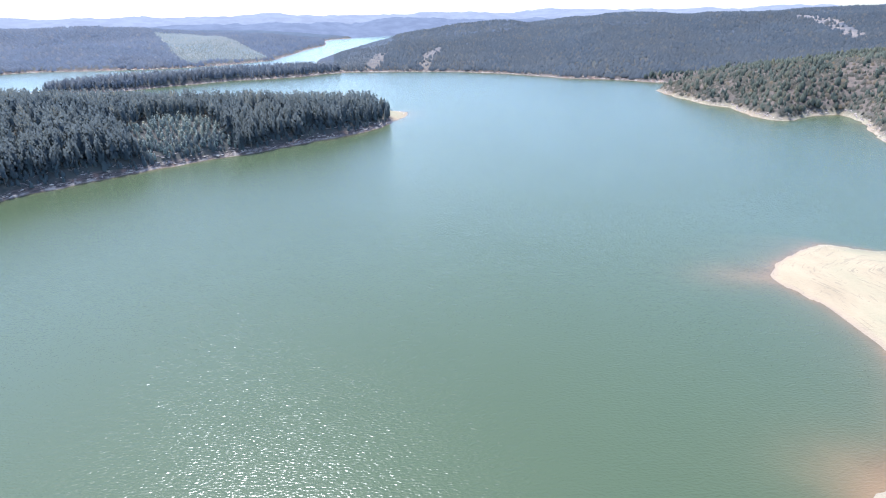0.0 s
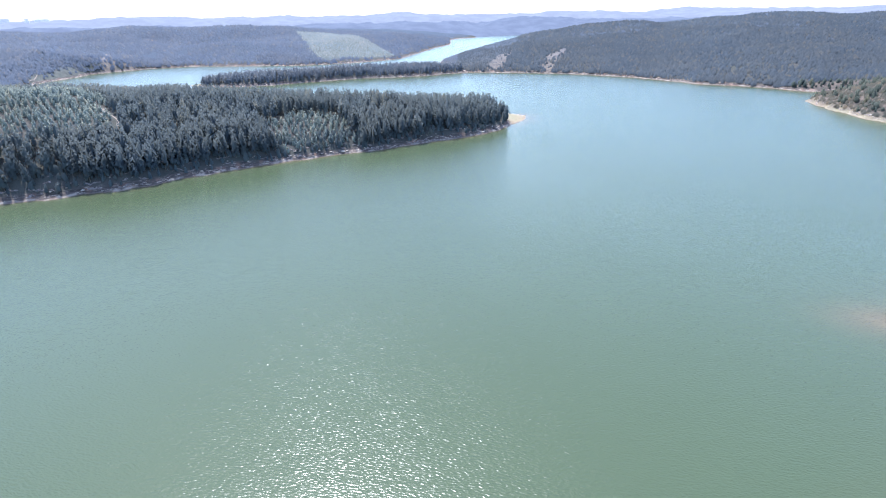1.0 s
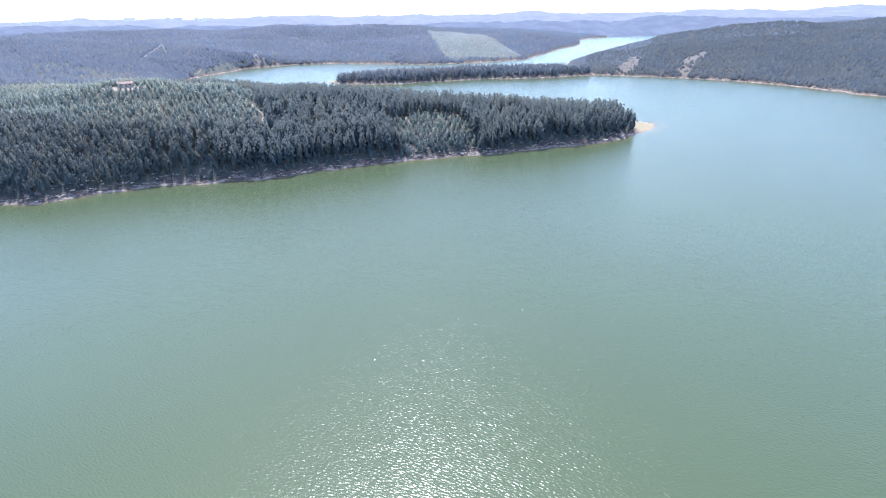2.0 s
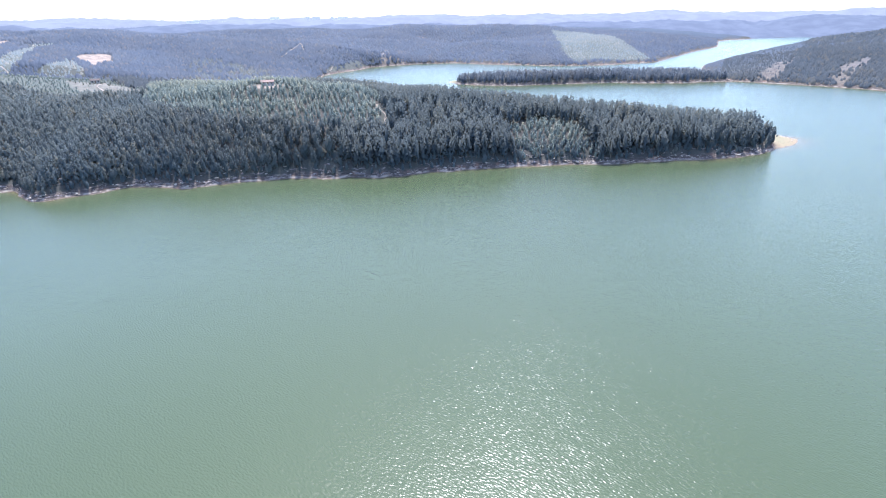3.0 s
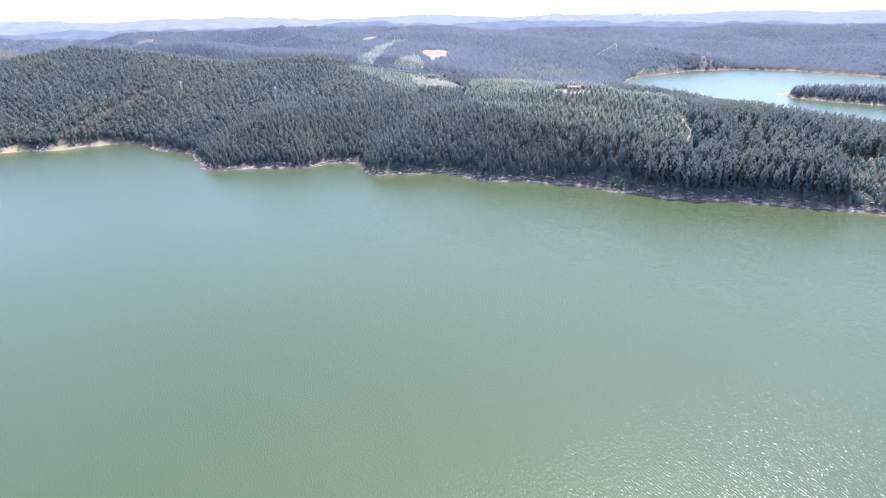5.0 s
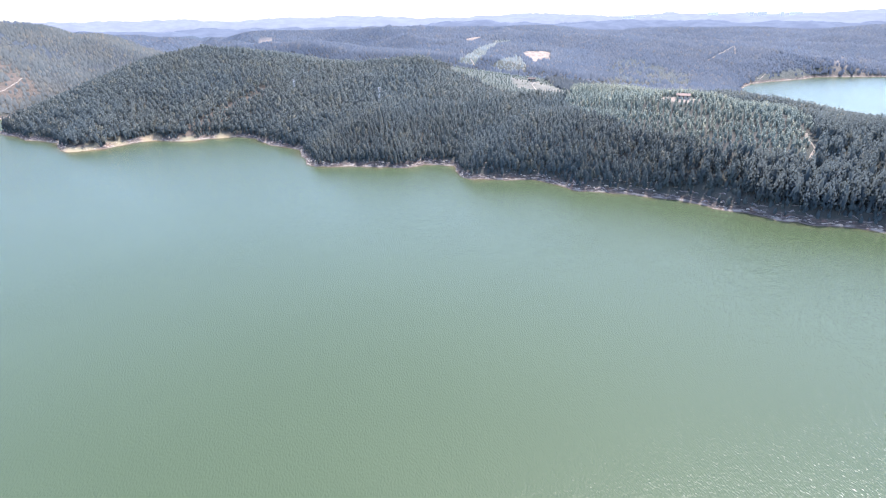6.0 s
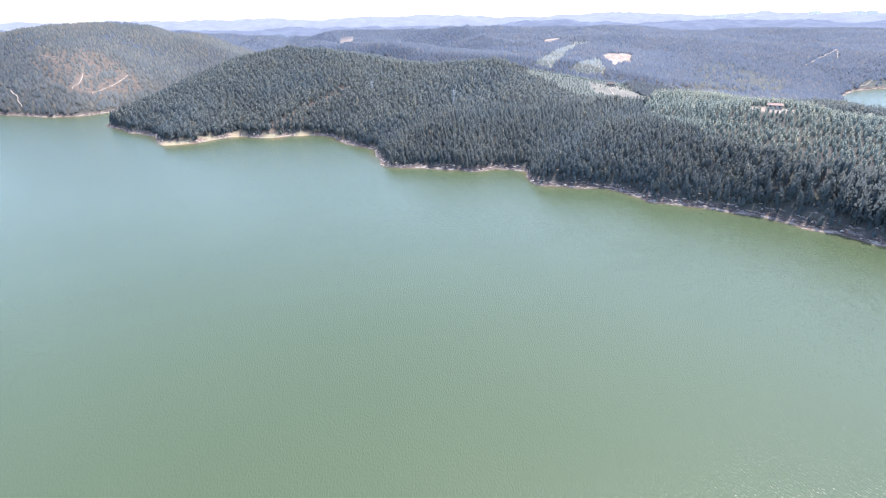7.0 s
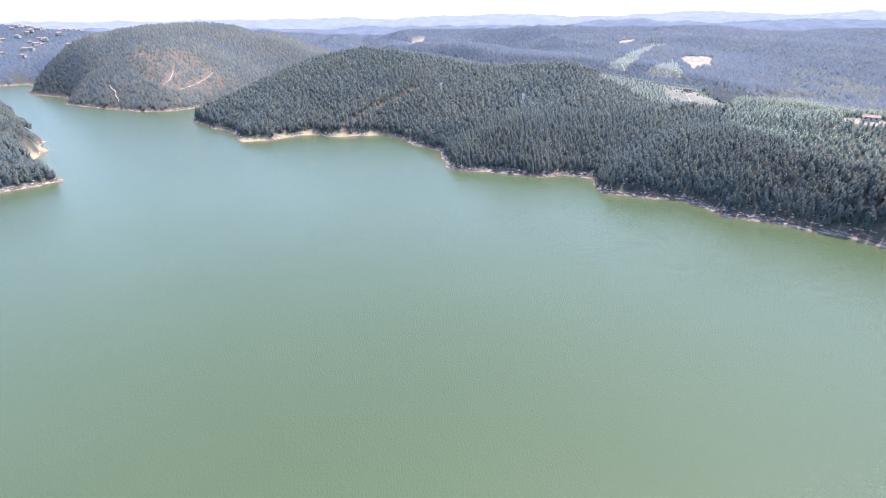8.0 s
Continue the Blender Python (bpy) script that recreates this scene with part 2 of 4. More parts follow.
SHORE_RIVER = [(-320, 2600), (-441, 2250), (-362, 1831), (-368, 1601), (-351, 1206), (-420, 1090), (-499, 1030), (-555, 1023), (-624, 1010), (-716, 1002), (-777, 944), (-805, 840), (-791, 802), (-776, 726), (-761, 671), (-700, 600), (-560, 505), (-410, 455), (-290, 440), (-190, 450), (-120, 480), (-70, 512), (-47, 508)]
LAKE = SHORE_HEADLAND + SHORE_BAY + SHORE_WEST + SHORE_SOUTH + SHORE_EAST + SHORE_NORTH + SHORE_RIVER
ISLAND = [(-511, 700), (-474, 679), (-431, 686), (-390, 708), (-353, 752), (-289, 809), (-248, 822), (-206, 846), (-190, 868), (-176, 885), (-150, 900), (-165, 925), (-215, 925), (-250, 905), (-320, 872), (-400, 800), (-460, 730)]

# Crests: how wide the ridge is, and x, y and height along its top.
CREST_HEADLAND = (115, [(-44, 470, 2), (-58, 450, 6), (-110, 410, 13), (-190, 385, 18), (-285, 330, 28), (-335, 290, 38), (-372, 268, 43), (-405, 255, 36), (-461, 222, 34)])
CREST_DOMES = (330, [(-461, 222, 34), (-503, 212, 39), (-533, 203, 41), (-571, 188, 44), (-588, 164, 46), (-614, 147, 50), (-631, 114, 54), (-679, 56, 47), (-701, 23, 47), (-721, -12, 51), (-752, -70, 61), (-780, -135, 65), (-775, -175, 60), (-745, -215, 45), (-705, -256, 23), (-677, -287, 9)])
CREST_NORTH = (700, [(-205, 1060, 0), (-180, 1200, 0), (-105, 1180, 8), (-20, 1300, 34), (60, 1400, 56), (170, 1430, 43), (300, 1400, 40), (430, 1480, 68), (600, 1480, 73), (800, 1450, 78), (1000, 1330, 88), (1250, 1150, 92), (1500, 800, 80)])
CREST_EAST = (230, [(240, 627, 1), (275, 580, 10), (308, 572, 20), (340, 553, 27), (370, 534, 31), (400, 513, 35), (600, 480, 46), (900, 500, 56), (1250, 700, 72)])
CREST_NORTH_WEST = (800, [(-1880, 300, 66), (-1800, 600, 62), (-1690, 870, 48), (-1540, 1120, 50), (-1350, 1270, 53), (-1020, 1360, 68), (-820, 1490, 64), (-760, 1580, 56), (-600, 1700, 36), (-480, 1790, 20), (-420, 1860, 10)])
CREST_INNER_WEST = (420, [(-1250, 60, 44), (-1180, 230, 50), (-1120, 420, 50), (-1000, 640, 46), (-900, 800, 38), (-830, 900, 20)])
CREST_WEST = (330, [(-735, -400, 6), (-860, -440, 46), (-1090, -420, 72), (-1045, -500, 94), (-1000, -560, 94), (-965, -610, 84), (-960, -680, 48)])
CREST_FAR_WEST = (330, [(-1400, -1090, 92), (-1420, -980, 90), (-1300, -860, 62), (-1300, -700, 55), (-1912, -585, 66), (-1956, -416, 34), (-1985, -244, 34), (-1995, -140, 58), (-2000, 35, 62), (-1880, 300, 66)])
CREST_PROMONTORY = (420, [(-395, -312, 3), (-430, -372, 16), (-480, -430, 27), (-560, -520, 35), (-700, -700, 45), (-900, -1000, 60)])
CREST_SPIT = (420, [(180, 140, 4), (400, 50, 25), (600, 300, 40), (900, 500, 56)])
CREST_SOUTH = (500, [(300, -300, 30), (-100, -650, 40), (-400, -720, 45)])
CREST_ISLE = (150, [(-500, 699, 3), (-440, 705, 6), (-370, 760, 7), (-290, 840, 7), (-215, 880, 5)])
CRESTS = [CREST_HEADLAND, CREST_DOMES, CREST_NORTH, CREST_EAST, CREST_NORTH_WEST, CREST_INNER_WEST, CREST_WEST, CREST_FAR_WEST, CREST_PROMONTORY, CREST_SPIT, CREST_SOUTH, CREST_ISLE]
# Valleys between the hills: the floor's height, how steeply the sides rise, and the line.
HOLLOWS = [(8, 0.42, [(-900, -290), (-935, -180), (-915, -60), (-850, 40), (-755, 145), (-695, 205), (-645, 255), (-590, 310), (-620, 400), (-690, 560)]), (20, 0.30, [(-935, -165), (-1400, -235), (-2450, -420)]), (46, 0.14, [(205, 1250), (245, 1850)])]
BLUFF = [(-345, 125), (-309, 160), (-293, 186), (-232, 237), (-190, 289), (-140, 336), (-92, 380)]      # where the bank is tall and bare
SAND = [(112, 135, 62), (78, 74, 30), (-36, 488, 26), (-528, -207, 15), (-547, -182, 8), (-557, -155, 9), (-551, -122, 8), (-552, -90, 8), (-490, -393, 9), (-464, -381, 8), (-505, 698, 16)]


def shore(x, y):
    """Metres inland of the water's edge; negative on the water."""
    x, y = np.asarray(x, float), np.asarray(y, float)
    calm = 1 - 0.8 * (1 - ramp(40, 90, np.hypot(x - 105, y - 130)))
    wx = x + calm * (2.2 * vnoise(x / 11, y / 11, 5) + 1.1 * vnoise(x / 4.5, y / 4.5, 6))
    wy = y + calm * (2.2 * vnoise(x / 11, y / 11, 7) + 1.1 * vnoise(x / 4.5, y / 4.5, 8))
    far = np.where(inside(wx, wy, LAKE), -1.0, 1.0) * to_line(wx, wy, LAKE, True)[0]
    isle = np.where(inside(wx, wy, ISLAND), 1.0, -1.0) * to_line(wx, wy, ISLAND, True)[0]
    return np.maximum(far, isle)


def sandy(x, y):
    total = np.zeros(np.shape(x))
    for sx, sy, r in SAND:
        total = np.maximum(total, 1 - ramp(0.7 * r, 1.15 * r, np.hypot(x - sx, y - sy)))
    return total


def ground(x, y, s=None):
    """The height of the ground over the lake's level."""
    x, y = np.asarray(x, float), np.asarray(y, float)
    s = shore(x, y) if s is None else s
    sand = sandy(x, y)
    inland = np.maximum(s, 0)
    hills = np.zeros(x.shape)
    for width, line in CRESTS:
        for leg in zip(line, line[1:]):
            away, top = to_line(x, y, leg)
            top = np.maximum(top - 1.4, 0.5)
            rise = np.clip(inland / (inland + 0.9 * away + 1), 0, 1)
            swell = np.sin(rise * np.pi / 2)
            if line is CREST_DOMES[1]:
                swell = swell + 0.75 * ramp(440, 530, -x) * (rise - swell)      # the domes rise evenly
            part = top * swell * (1 - 0.92 * ramp(0.2 * width, width, away * ramp(0, 1, inland / (2 * away + 1))))
            hills = np.maximum(hills, part)
    away = np.hypot(x, y)
    hills = np.maximum(hills, (25 + 36 * ramp(2100, 4300, away)) * ramp(2000, 2900, away) * ramp(0, 220, inland))
    for floor, side, line in HOLLOWS:
        hills = np.minimum(hills, floor + side * to_line(x, y, line)[0])
    rough = fbm(x, y, 260, 4, 21) * (4 + 10 * ramp(850, 1000, away)) * ramp(60, 400, inland) + fbm(x, y, 45, 3, 31) * 1.6 * ramp(10, 60, inland)
    folds = ramp(860, 1000, away) * ramp(40, 260, inland)
    west = (1 - ramp(1650, 1900, away)) * ramp(12, 25, np.degrees(np.arctan2(-x, y))) * (1 - ramp(104, 111, np.degrees(np.arctan2(-x, y))))
    rough = rough + (85 * west * (0.18 - np.abs(fbm(x, y, 430, 3, 86))) + 30 * (1 - west) * (0.18 - np.abs(fbm(x, y, 420, 3, 51)))) * folds
    rough = rough + fbm(x, y, 700, 3, 41) * 11 * ramp(1800, 2800, away)
    bank = (2.4 * ramp(0, 5, inland) + 0.06 * np.minimum(inland, 40)) * (1 - sand)
    bluff = 1 - ramp(25, 70, to_line(x, y, BLUFF)[0])
    bank = bank + bluff * 2.0 * ramp(1, 11, inland) * (1 - sand)
    bank = bank + sand * (0.035 * np.minimum(inland, 40) + 0.5 * ramp(0, 3, inland))
    ledges = 0.45 * np.sin(np.clip(inland, 0, 18) * 1.7) * ramp(0, 2, inland) * (1 - ramp(13, 18, inland)) * (1 - sand)
    bed = -np.minimum(-np.minimum(s, 0) * (0.30 - 0.245 * sand), 14)
    return np.where(s > 0, bank + ledges + hills + rough * (1 - sand), bed)
# ---------------------------------------------------------------- ground and water
YOUNG = [(-430, 200), (-505, 245), (-540, 330), (-430, 345), (-350, 335), (-300, 325), (-284, 299), (-263, 282), (-246, 264), (-277, 242), (-300, 225), (-312, 218), (-339, 203), (-385, 196)]
YOUNG_POINT = [(-197, 330), (-183, 359), (-159, 371), (-136, 354), (-126, 346), (-150, 330), (-168, 314)]
STRIP = [(-720, 185), (-700, 240), (-600, 255), (-545, 232), (-505, 228), (-465, 226), (-430, 225), (-430, 205), (-450, 210), (-461, 191), (-496, 176), (-546, 165), (-596, 144), (-640, 150)]
CORRIDOR = [(-555, -123), (-577, -104), (-601, -87), (-622, -63), (-640, -50)]
TERRACE = [(-560, 198), (-540, 222), (-505, 226), (-468, 224), (-473, 205), (-509, 190)]
BARE_FIELD = [(-871, 325), (-881, 342), (-902, 392), (-814, 355), (-796, 334), (-765, 307), (-823, 317)]
RED_FIELD = [(-1860, -165), (-1850, -108), (-1720, -112), (-1630, -165), (-1740, -150)]
GREEN_STRIP = [(-799, 204), (-864, 240), (-967, 295), (-1029, 337), (-1014, 371), (-987, 329), (-878, 277), (-788, 234), (-773, 220)]
GREY_STRIP = [(-751, 236), (-763, 257), (-841, 307), (-821, 308), (-720, 279), (-710, 269), (-731, 248)]
PALE_SLOPE = [(-777, 429), (-837, 476), (-816, 504), (-768, 529), (-740, 545), (-540, 400), (-560, 340), (-610, 340)]
SMALL_FIELD = [(-1060, 290), (-1075, 305), (-1046, 315), (-1011, 285), (-1012, 268)]
SCRUB_POINT = [(-748, 656), (-785, 705), (-799, 756), (-815, 800), (-806, 826), (-785, 805), (-767, 740), (-745, 659)]
CLIFFS = [(-791, 852), (-873, 947), (-864, 961), (-780, 879)]
CLIFFS_NORTH = [(-786, 897), (-850, 977), (-846, 990), (-779, 915)]
PINK_FIELD = [(-1000, 1209), (-1087, 1322), (-1075, 1336), (-1040, 1290)]
FAR_PLANTING = [(-765, 1570), (-680, 1640), (-365, 1215), (-370, 1190), (-470, 1070), (-520, 1120)]
NORTH_TERRACES = [(590, 985), (640, 1010), (632, 930), (615, 840), (602, 806), (582, 826), (597, 884), (602, 942)]
CUT_A = [(-124, 917), (-115, 987), (-90, 1065), (-84, 1040), (-99, 911)]
CUT_B = [(-43, 906), (-32, 981), (-2, 1048), (8, 1036), (-10, 946), (-16, 898)]
HEATH_TOP = [(380, 545), (440, 510), (367, 455), (335, 480)]
HEATH_POINT = [(235, 640), (300, 580), (275, 520), (240, 560)]
HEATH_WEST = [(-872, -505), (-895, -461), (-890, -417), (-875, -378), (-832, -350), (-763, -378), (-755, -415), (-838, -494)]
YARD = [(-380, 256), (-374, 265), (-366, 275), (-357, 277), (-351, 265), (-357, 252), (-369, 249)]
TRACKS = [[(-1935, -634), (-1971, -569), (-1836, -459)], [(-838, 647), (-885, 714), (-924, 765)], [(-924, 765), (-860, 716)], [(-788, -501), (-767, -483), (-745, -467)], [(-764, -411), (-787, -412), (-818, -419), (-823, -408)], [(-765, -389), (-799, -382), (-820, -379), (-854, -377)], [(-862, -507), (-855, -470)], [(-770, 690), (-790, 722)], [(-773, 220), (-785, 221), (-798, 221)], [(-489, 200), (-511, 203), (-524, 211), (-540, 222)], [(-285, 300), (-262, 284), (-244, 262)], [(-198, 338), (-176, 316)]]
PLANTED = (YOUNG, YOUNG_POINT, STRIP, GREEN_STRIP, GREY_STRIP, FAR_PLANTING)
OPEN_LAND = (TERRACE, BARE_FIELD, CUT_A, CUT_B, YARD, RED_FIELD, PINK_FIELD)


def in_any(x, y, zones):
    hit = np.zeros(np.shape(x), bool)
    wx, wy = x + 3 * vnoise(x / 9, y / 9, 61), y + 3 * vnoise(x / 9, y / 9, 62)
    for zone in zones:
        hit |= inside(wx, wy, zone)
    return hit


def near_track(x, y):
    best = np.full(np.shape(x), 1e9)
    for line in TRACKS:
        best = np.minimum(best, to_line(x, y, line)[0])
    return best


def mesh_of(name, verts, faces, mats, index=None):
    """A mesh from arrays; faces all of one size."""
    verts, faces = np.asarray(verts, np.float32), np.asarray(faces, np.int32)
    me = bpy.data.meshes.new(name)
    n, k = faces.shape
    me.vertices.add(len(verts)), me.loops.add(n * k), me.polygons.add(n)
    me.vertices.foreach_set("co", verts.ravel())
    me.loops.foreach_set("vertex_index", faces.ravel())
    me.polygons.foreach_set("loop_start", np.arange(0, n * k, k, dtype=np.int32))
    for mat in mats:
        me.materials.append(mat)
    if index is not None:
        me.polygons.foreach_set("material_index", np.asarray(index, np.int32))
    me.update(calc_edges=True)
    return me


def round_normals(me, normals):
    """Shade leaves by the crown that they belong to."""
    me.shade_smooth()
    me.normals_split_custom_set_from_vertices(np.asarray(normals, np.float32))


def give(me, name, values):
    me.attributes.new(name, "FLOAT", "POINT").data.foreach_set("value", np.asarray(values, np.float32).ravel())


def sheet(xs, ys):
    x, y = np.meshgrid(xs, ys)
    n = len(xs)
    corner = (np.arange(len(ys) - 1)[:, None] * n + np.arange(n - 1)).ravel()
    return x.ravel(), y.ravel(), np.stack([corner, corner + 1, corner + n + 1, corner + n], 1)


def steps(fine_from, fine_to, step, low, high, growth=1.07):
    mid = list(np.arange(fine_from, fine_to, step))
    d = step
    while mid[-1] < high:
        d *= growth
        mid.append(min(mid[-1] + d, high))
    d = step
    while mid[0] > low:
        d *= growth
        mid.insert(0, max(mid[0] - d, low))
    return np.array(mid)


xs, ys = steps(-820, 420, 5.0, -2450, 2450, 1.085), steps(-560, 960, 5.0, -2450, 2450, 1.085)
xs, ys = np.union1d(xs, np.arange(57.5, 165, 5)), np.union1d(ys, np.arange(42.5, 200, 5))      # finer round the sand spit
gx, gy, quads = sheet(xs, ys)
gs = shore(gx, gy)
gz = ground(gx, gy, gs)
gz_grid = gz.reshape(len(ys), len(xs))


def lie(x, y):
    """The height of the ground's sheet itself."""
    x, y = np.asarray(x, float), np.asarray(y, float)
    i, j = np.clip(np.searchsorted(xs, x) - 1, 0, len(xs) - 2), np.clip(np.searchsorted(ys, y) - 1, 0, len(ys) - 2)
    u, v = (x - xs[i]) / (xs[i + 1] - xs[i]), (y - ys[j]) / (ys[j + 1] - ys[j])
    return (gz_grid[j, i] * (1 - u) + gz_grid[j, i + 1] * u) * (1 - v) + (gz_grid[j + 1, i] * (1 - u) + gz_grid[j + 1, i + 1] * u) * v


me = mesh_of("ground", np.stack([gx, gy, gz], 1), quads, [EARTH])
me.shade_smooth()
east_bank = (gx > 215) & (gx < 350) & (gy > 340) & (gy < 650)
give(me, "sand", np.maximum(sandy(gx, gy) * (1 - ramp(4.5, 6.5, gz)) * np.where(gx < -400, 1 - ramp(5, 8, gs), 1), 0.8 * east_bank * (1 - ramp(1.0, 3.6, gs))))
give(me, "heath", np.maximum(np.maximum(in_any(gx, gy, (HEATH_TOP, HEATH_POINT, HEATH_WEST)), to_line(gx, gy, CORRIDOR)[0] < 9), 0.9 * ((gx > 235) & (gx < 640) & (gy > 340) & (gy < 720) & (gs > 4))))
# Undergrowth tone with painted haze, growing with distance.
give(me, "brush_haze", ramp(820, 1150, np.hypot(gx, gy)) * ramp(12, 25, gs))
give(me, "grass", 0.9 * in_any(gx, gy, (STRIP, GREEN_STRIP, FAR_PLANTING)) + 0.45 * in_any(gx, gy, (GREY_STRIP, TERRACE, SCRUB_POINT)) + 0.22 * in_any(gx, gy, (PALE_SLOPE,)))
give(me, "bare", 0.35 * in_any(gx, gy, (CUT_A, CUT_B, TERRACE)) + in_any(gx, gy, (BARE_FIELD, SMALL_FIELD, YARD, RED_FIELD, PINK_FIELD)) + 0.5 * in_any(gx, gy, (CLIFFS, CLIFFS_NORTH)) + in_any(gx, gy, (NORTH_TERRACES,)) * 0.55)
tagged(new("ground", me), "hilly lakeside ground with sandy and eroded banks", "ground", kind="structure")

# Dirt tracks, laid on the ground.
def track(line, wide):
    pts = [np.array(line[0], float)]
    for a, b in zip(line, line[1:]):
        a, b = np.array(a, float), np.array(b, float)
        n = max(2, int(np.linalg.norm(b - a) / 3))
        pts += [a + (b - a) * k / n for k in range(1, n + 1)]
    pts = np.array(pts)
    pts[1:-1] += 1.5 * np.stack([vnoise(pts[1:-1, 0] / 12, pts[1:-1, 1] / 12, 12), vnoise(pts[1:-1, 0] / 12, pts[1:-1, 1] / 12, 13)], 1)
    d = np.gradient(pts, axis=0)
    side = np.stack([-d[:, 1], d[:, 0]], 1) / np.linalg.norm(d, axis=1, keepdims=True)
    half = wide * (0.5 + 0.25 * vnoise(pts[:, 0] / 7, pts[:, 1] / 7, 14))[:, None]
    left, right = pts + side * half, pts - side * half
    n = len(pts)
    z = np.maximum(lie(left[:, 0], left[:, 1]), lie(right[:, 0], right[:, 1])) + 0.25
    top = np.concatenate([np.c_[left, z], np.c_[right, z]])
    k = np.arange(n - 1)
    verts = np.concatenate([top, top - [0, 0, 1.2]])
    quads = np.concatenate([np.stack([k, k + n, k + n + 1, k + 1], 1), np.stack([k, k + 1, k + 1 + 2 * n, k + 2 * n], 1), np.stack([k + n, k + 3 * n, k + 3 * n + 1, k + n + 1], 1)])
    return mesh_of("dirt_track", verts, quads, [TRACK_DIRT])


for line in TRACKS:
    tagged(new("dirt_track", track(line, 6.0 if math.hypot(*line[0]) > 1500 else 1.4)), "pale bare dirt track across the slope", "track", kind="structure")

# The water: one level sheet over the lake's bed.
wx, wy, quads = sheet(np.union1d(steps(-820, 420, 13, -2450, 2450, 1.12), np.arange(55, 165, 3)), np.union1d(steps(-560, 960, 13, -2450, 2950, 1.12), np.arange(40, 215, 3)))
ws, sand = shore(wx, wy), sandy(wx, wy)
me = mesh_of("lake", np.stack([wx, wy, 0 * wx], 1), quads, [WATER])
plume = np.maximum(np.exp(-np.hypot((wx - 98) / 15, (wy - 160) / 9) ** 2), np.exp(-np.hypot((wx - 79) / 12, (wy - 75) / 10) ** 2))
give(me, "shoal", np.maximum((0.75 * np.exp(np.minimum(ws, 0) / 2.8) + 0.25 * np.exp(np.minimum(ws, 0) / 11)) * ramp(0.02, 0.5, sand), np.exp(np.minimum(ws, 0) / 1.6) * 0.35) + 0.42 * plume * ramp(0, 3, -ws))
tagged(new("water", me), "calm green reservoir water with wind ripples and glitter", "lake", kind="structure")

# Far hills to the horizon, in two bands.
def far_ground(x, y, lift, seed):
    return ground(x, y) + lift + 36 * np.abs(fbm(x, y, 900, 4, seed)) - 6 + 16 * np.maximum(fbm(x, y, 110, 3, seed + 9), 0) + 9 * np.maximum(fbm(x, y, 34, 2, seed + 19), 0)


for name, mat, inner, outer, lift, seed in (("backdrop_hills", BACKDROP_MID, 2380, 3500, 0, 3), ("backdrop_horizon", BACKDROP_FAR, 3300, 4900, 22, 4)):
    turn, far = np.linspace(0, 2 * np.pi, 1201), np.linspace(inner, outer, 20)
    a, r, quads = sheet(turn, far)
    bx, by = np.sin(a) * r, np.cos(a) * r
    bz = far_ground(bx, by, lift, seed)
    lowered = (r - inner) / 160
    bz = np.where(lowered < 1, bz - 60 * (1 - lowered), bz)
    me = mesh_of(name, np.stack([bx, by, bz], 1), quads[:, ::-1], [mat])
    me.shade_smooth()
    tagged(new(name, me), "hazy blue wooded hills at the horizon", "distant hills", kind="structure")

# ---------------------------------------------------------------- trees
rng = np.random.default_rng(11)


def tuft_crown(n, low, width, size, seed, shape=(0.70, 1.0, 0.70, 0.34, 0.05)):
    """A crown one unit tall in all: open tufts of leaves round a stem, each lit as a small rounded mass, with gaps between them."""
    r = np.random.default_rng(seed)
    verts, faces, normals = [], [], []
    lean = r.normal(0, 0.025, 2)
    for i in range(n):
        k = 1 - (1 - (i + r.uniform(0.1, 0.9)) / n) ** 0.62
        h = low + (0.97 - low) * k
        reach = width * np.interp(k, [0, 0.25, 0.6, 0.86, 1], shape) * r.uniform(0.55, 1.08)
        a = i * 2.4 + r.uniform(-0.7, 0.7)
        c = np.array([np.cos(a) * reach + lean[0] * h, np.sin(a) * reach + lean[1] * h, h])
        out = np.array([np.cos(a), np.sin(a), 0.25 + 1.5 * k * k + r.uniform(-0.2, 0.5)])
        out /= np.linalg.norm(out)
        side = np.cross(out, [0, 0, 1.0])
        side /= np.linalg.norm(side) + 1e-6
        up = np.cross(side, out)
        s = size * r.uniform(0.65, 1.3) * (1 - 0.3 * k)
        spin, base = r.uniform(0, 6.28), len(verts)
        verts.append(c + out * s * 0.45 + np.array([0, 0, 1.15 * s]))
        normals.append(out * 0.8 + np.array([0, 0, 0.5]))
        for j in range(4):
            b = spin + j * 1.571 + r.uniform(-0.35, 0.35)
            ring = np.cos(b) * side + np.sin(b) * up
            verts.append(c - out * s * 0.3 + ring * s * r.uniform(0.5, 1.05))
            normals.append(ring * 0.9 + out * 0.45)
        faces += [(base, base + 1 + j, base + 1 + (j + 1) % 4) for j in range(4)]
    verts, faces, normals = np.array(verts), np.array(faces), np.array(normals)
    normals = 0.3 * normals / np.linalg.norm(normals, axis=1, keepdims=True) + 0.7 * crown_normals(verts)
    normals /= np.linalg.norm(normals, axis=1, keepdims=True)
    a, b, c = (verts[faces[:, k]] for k in range(3))
    inward = (np.cross(b - a, c - a) * normals[faces].sum(1)).sum(1) < 0
    faces[inward] = faces[inward][:, ::-1]
    return verts, faces, normals


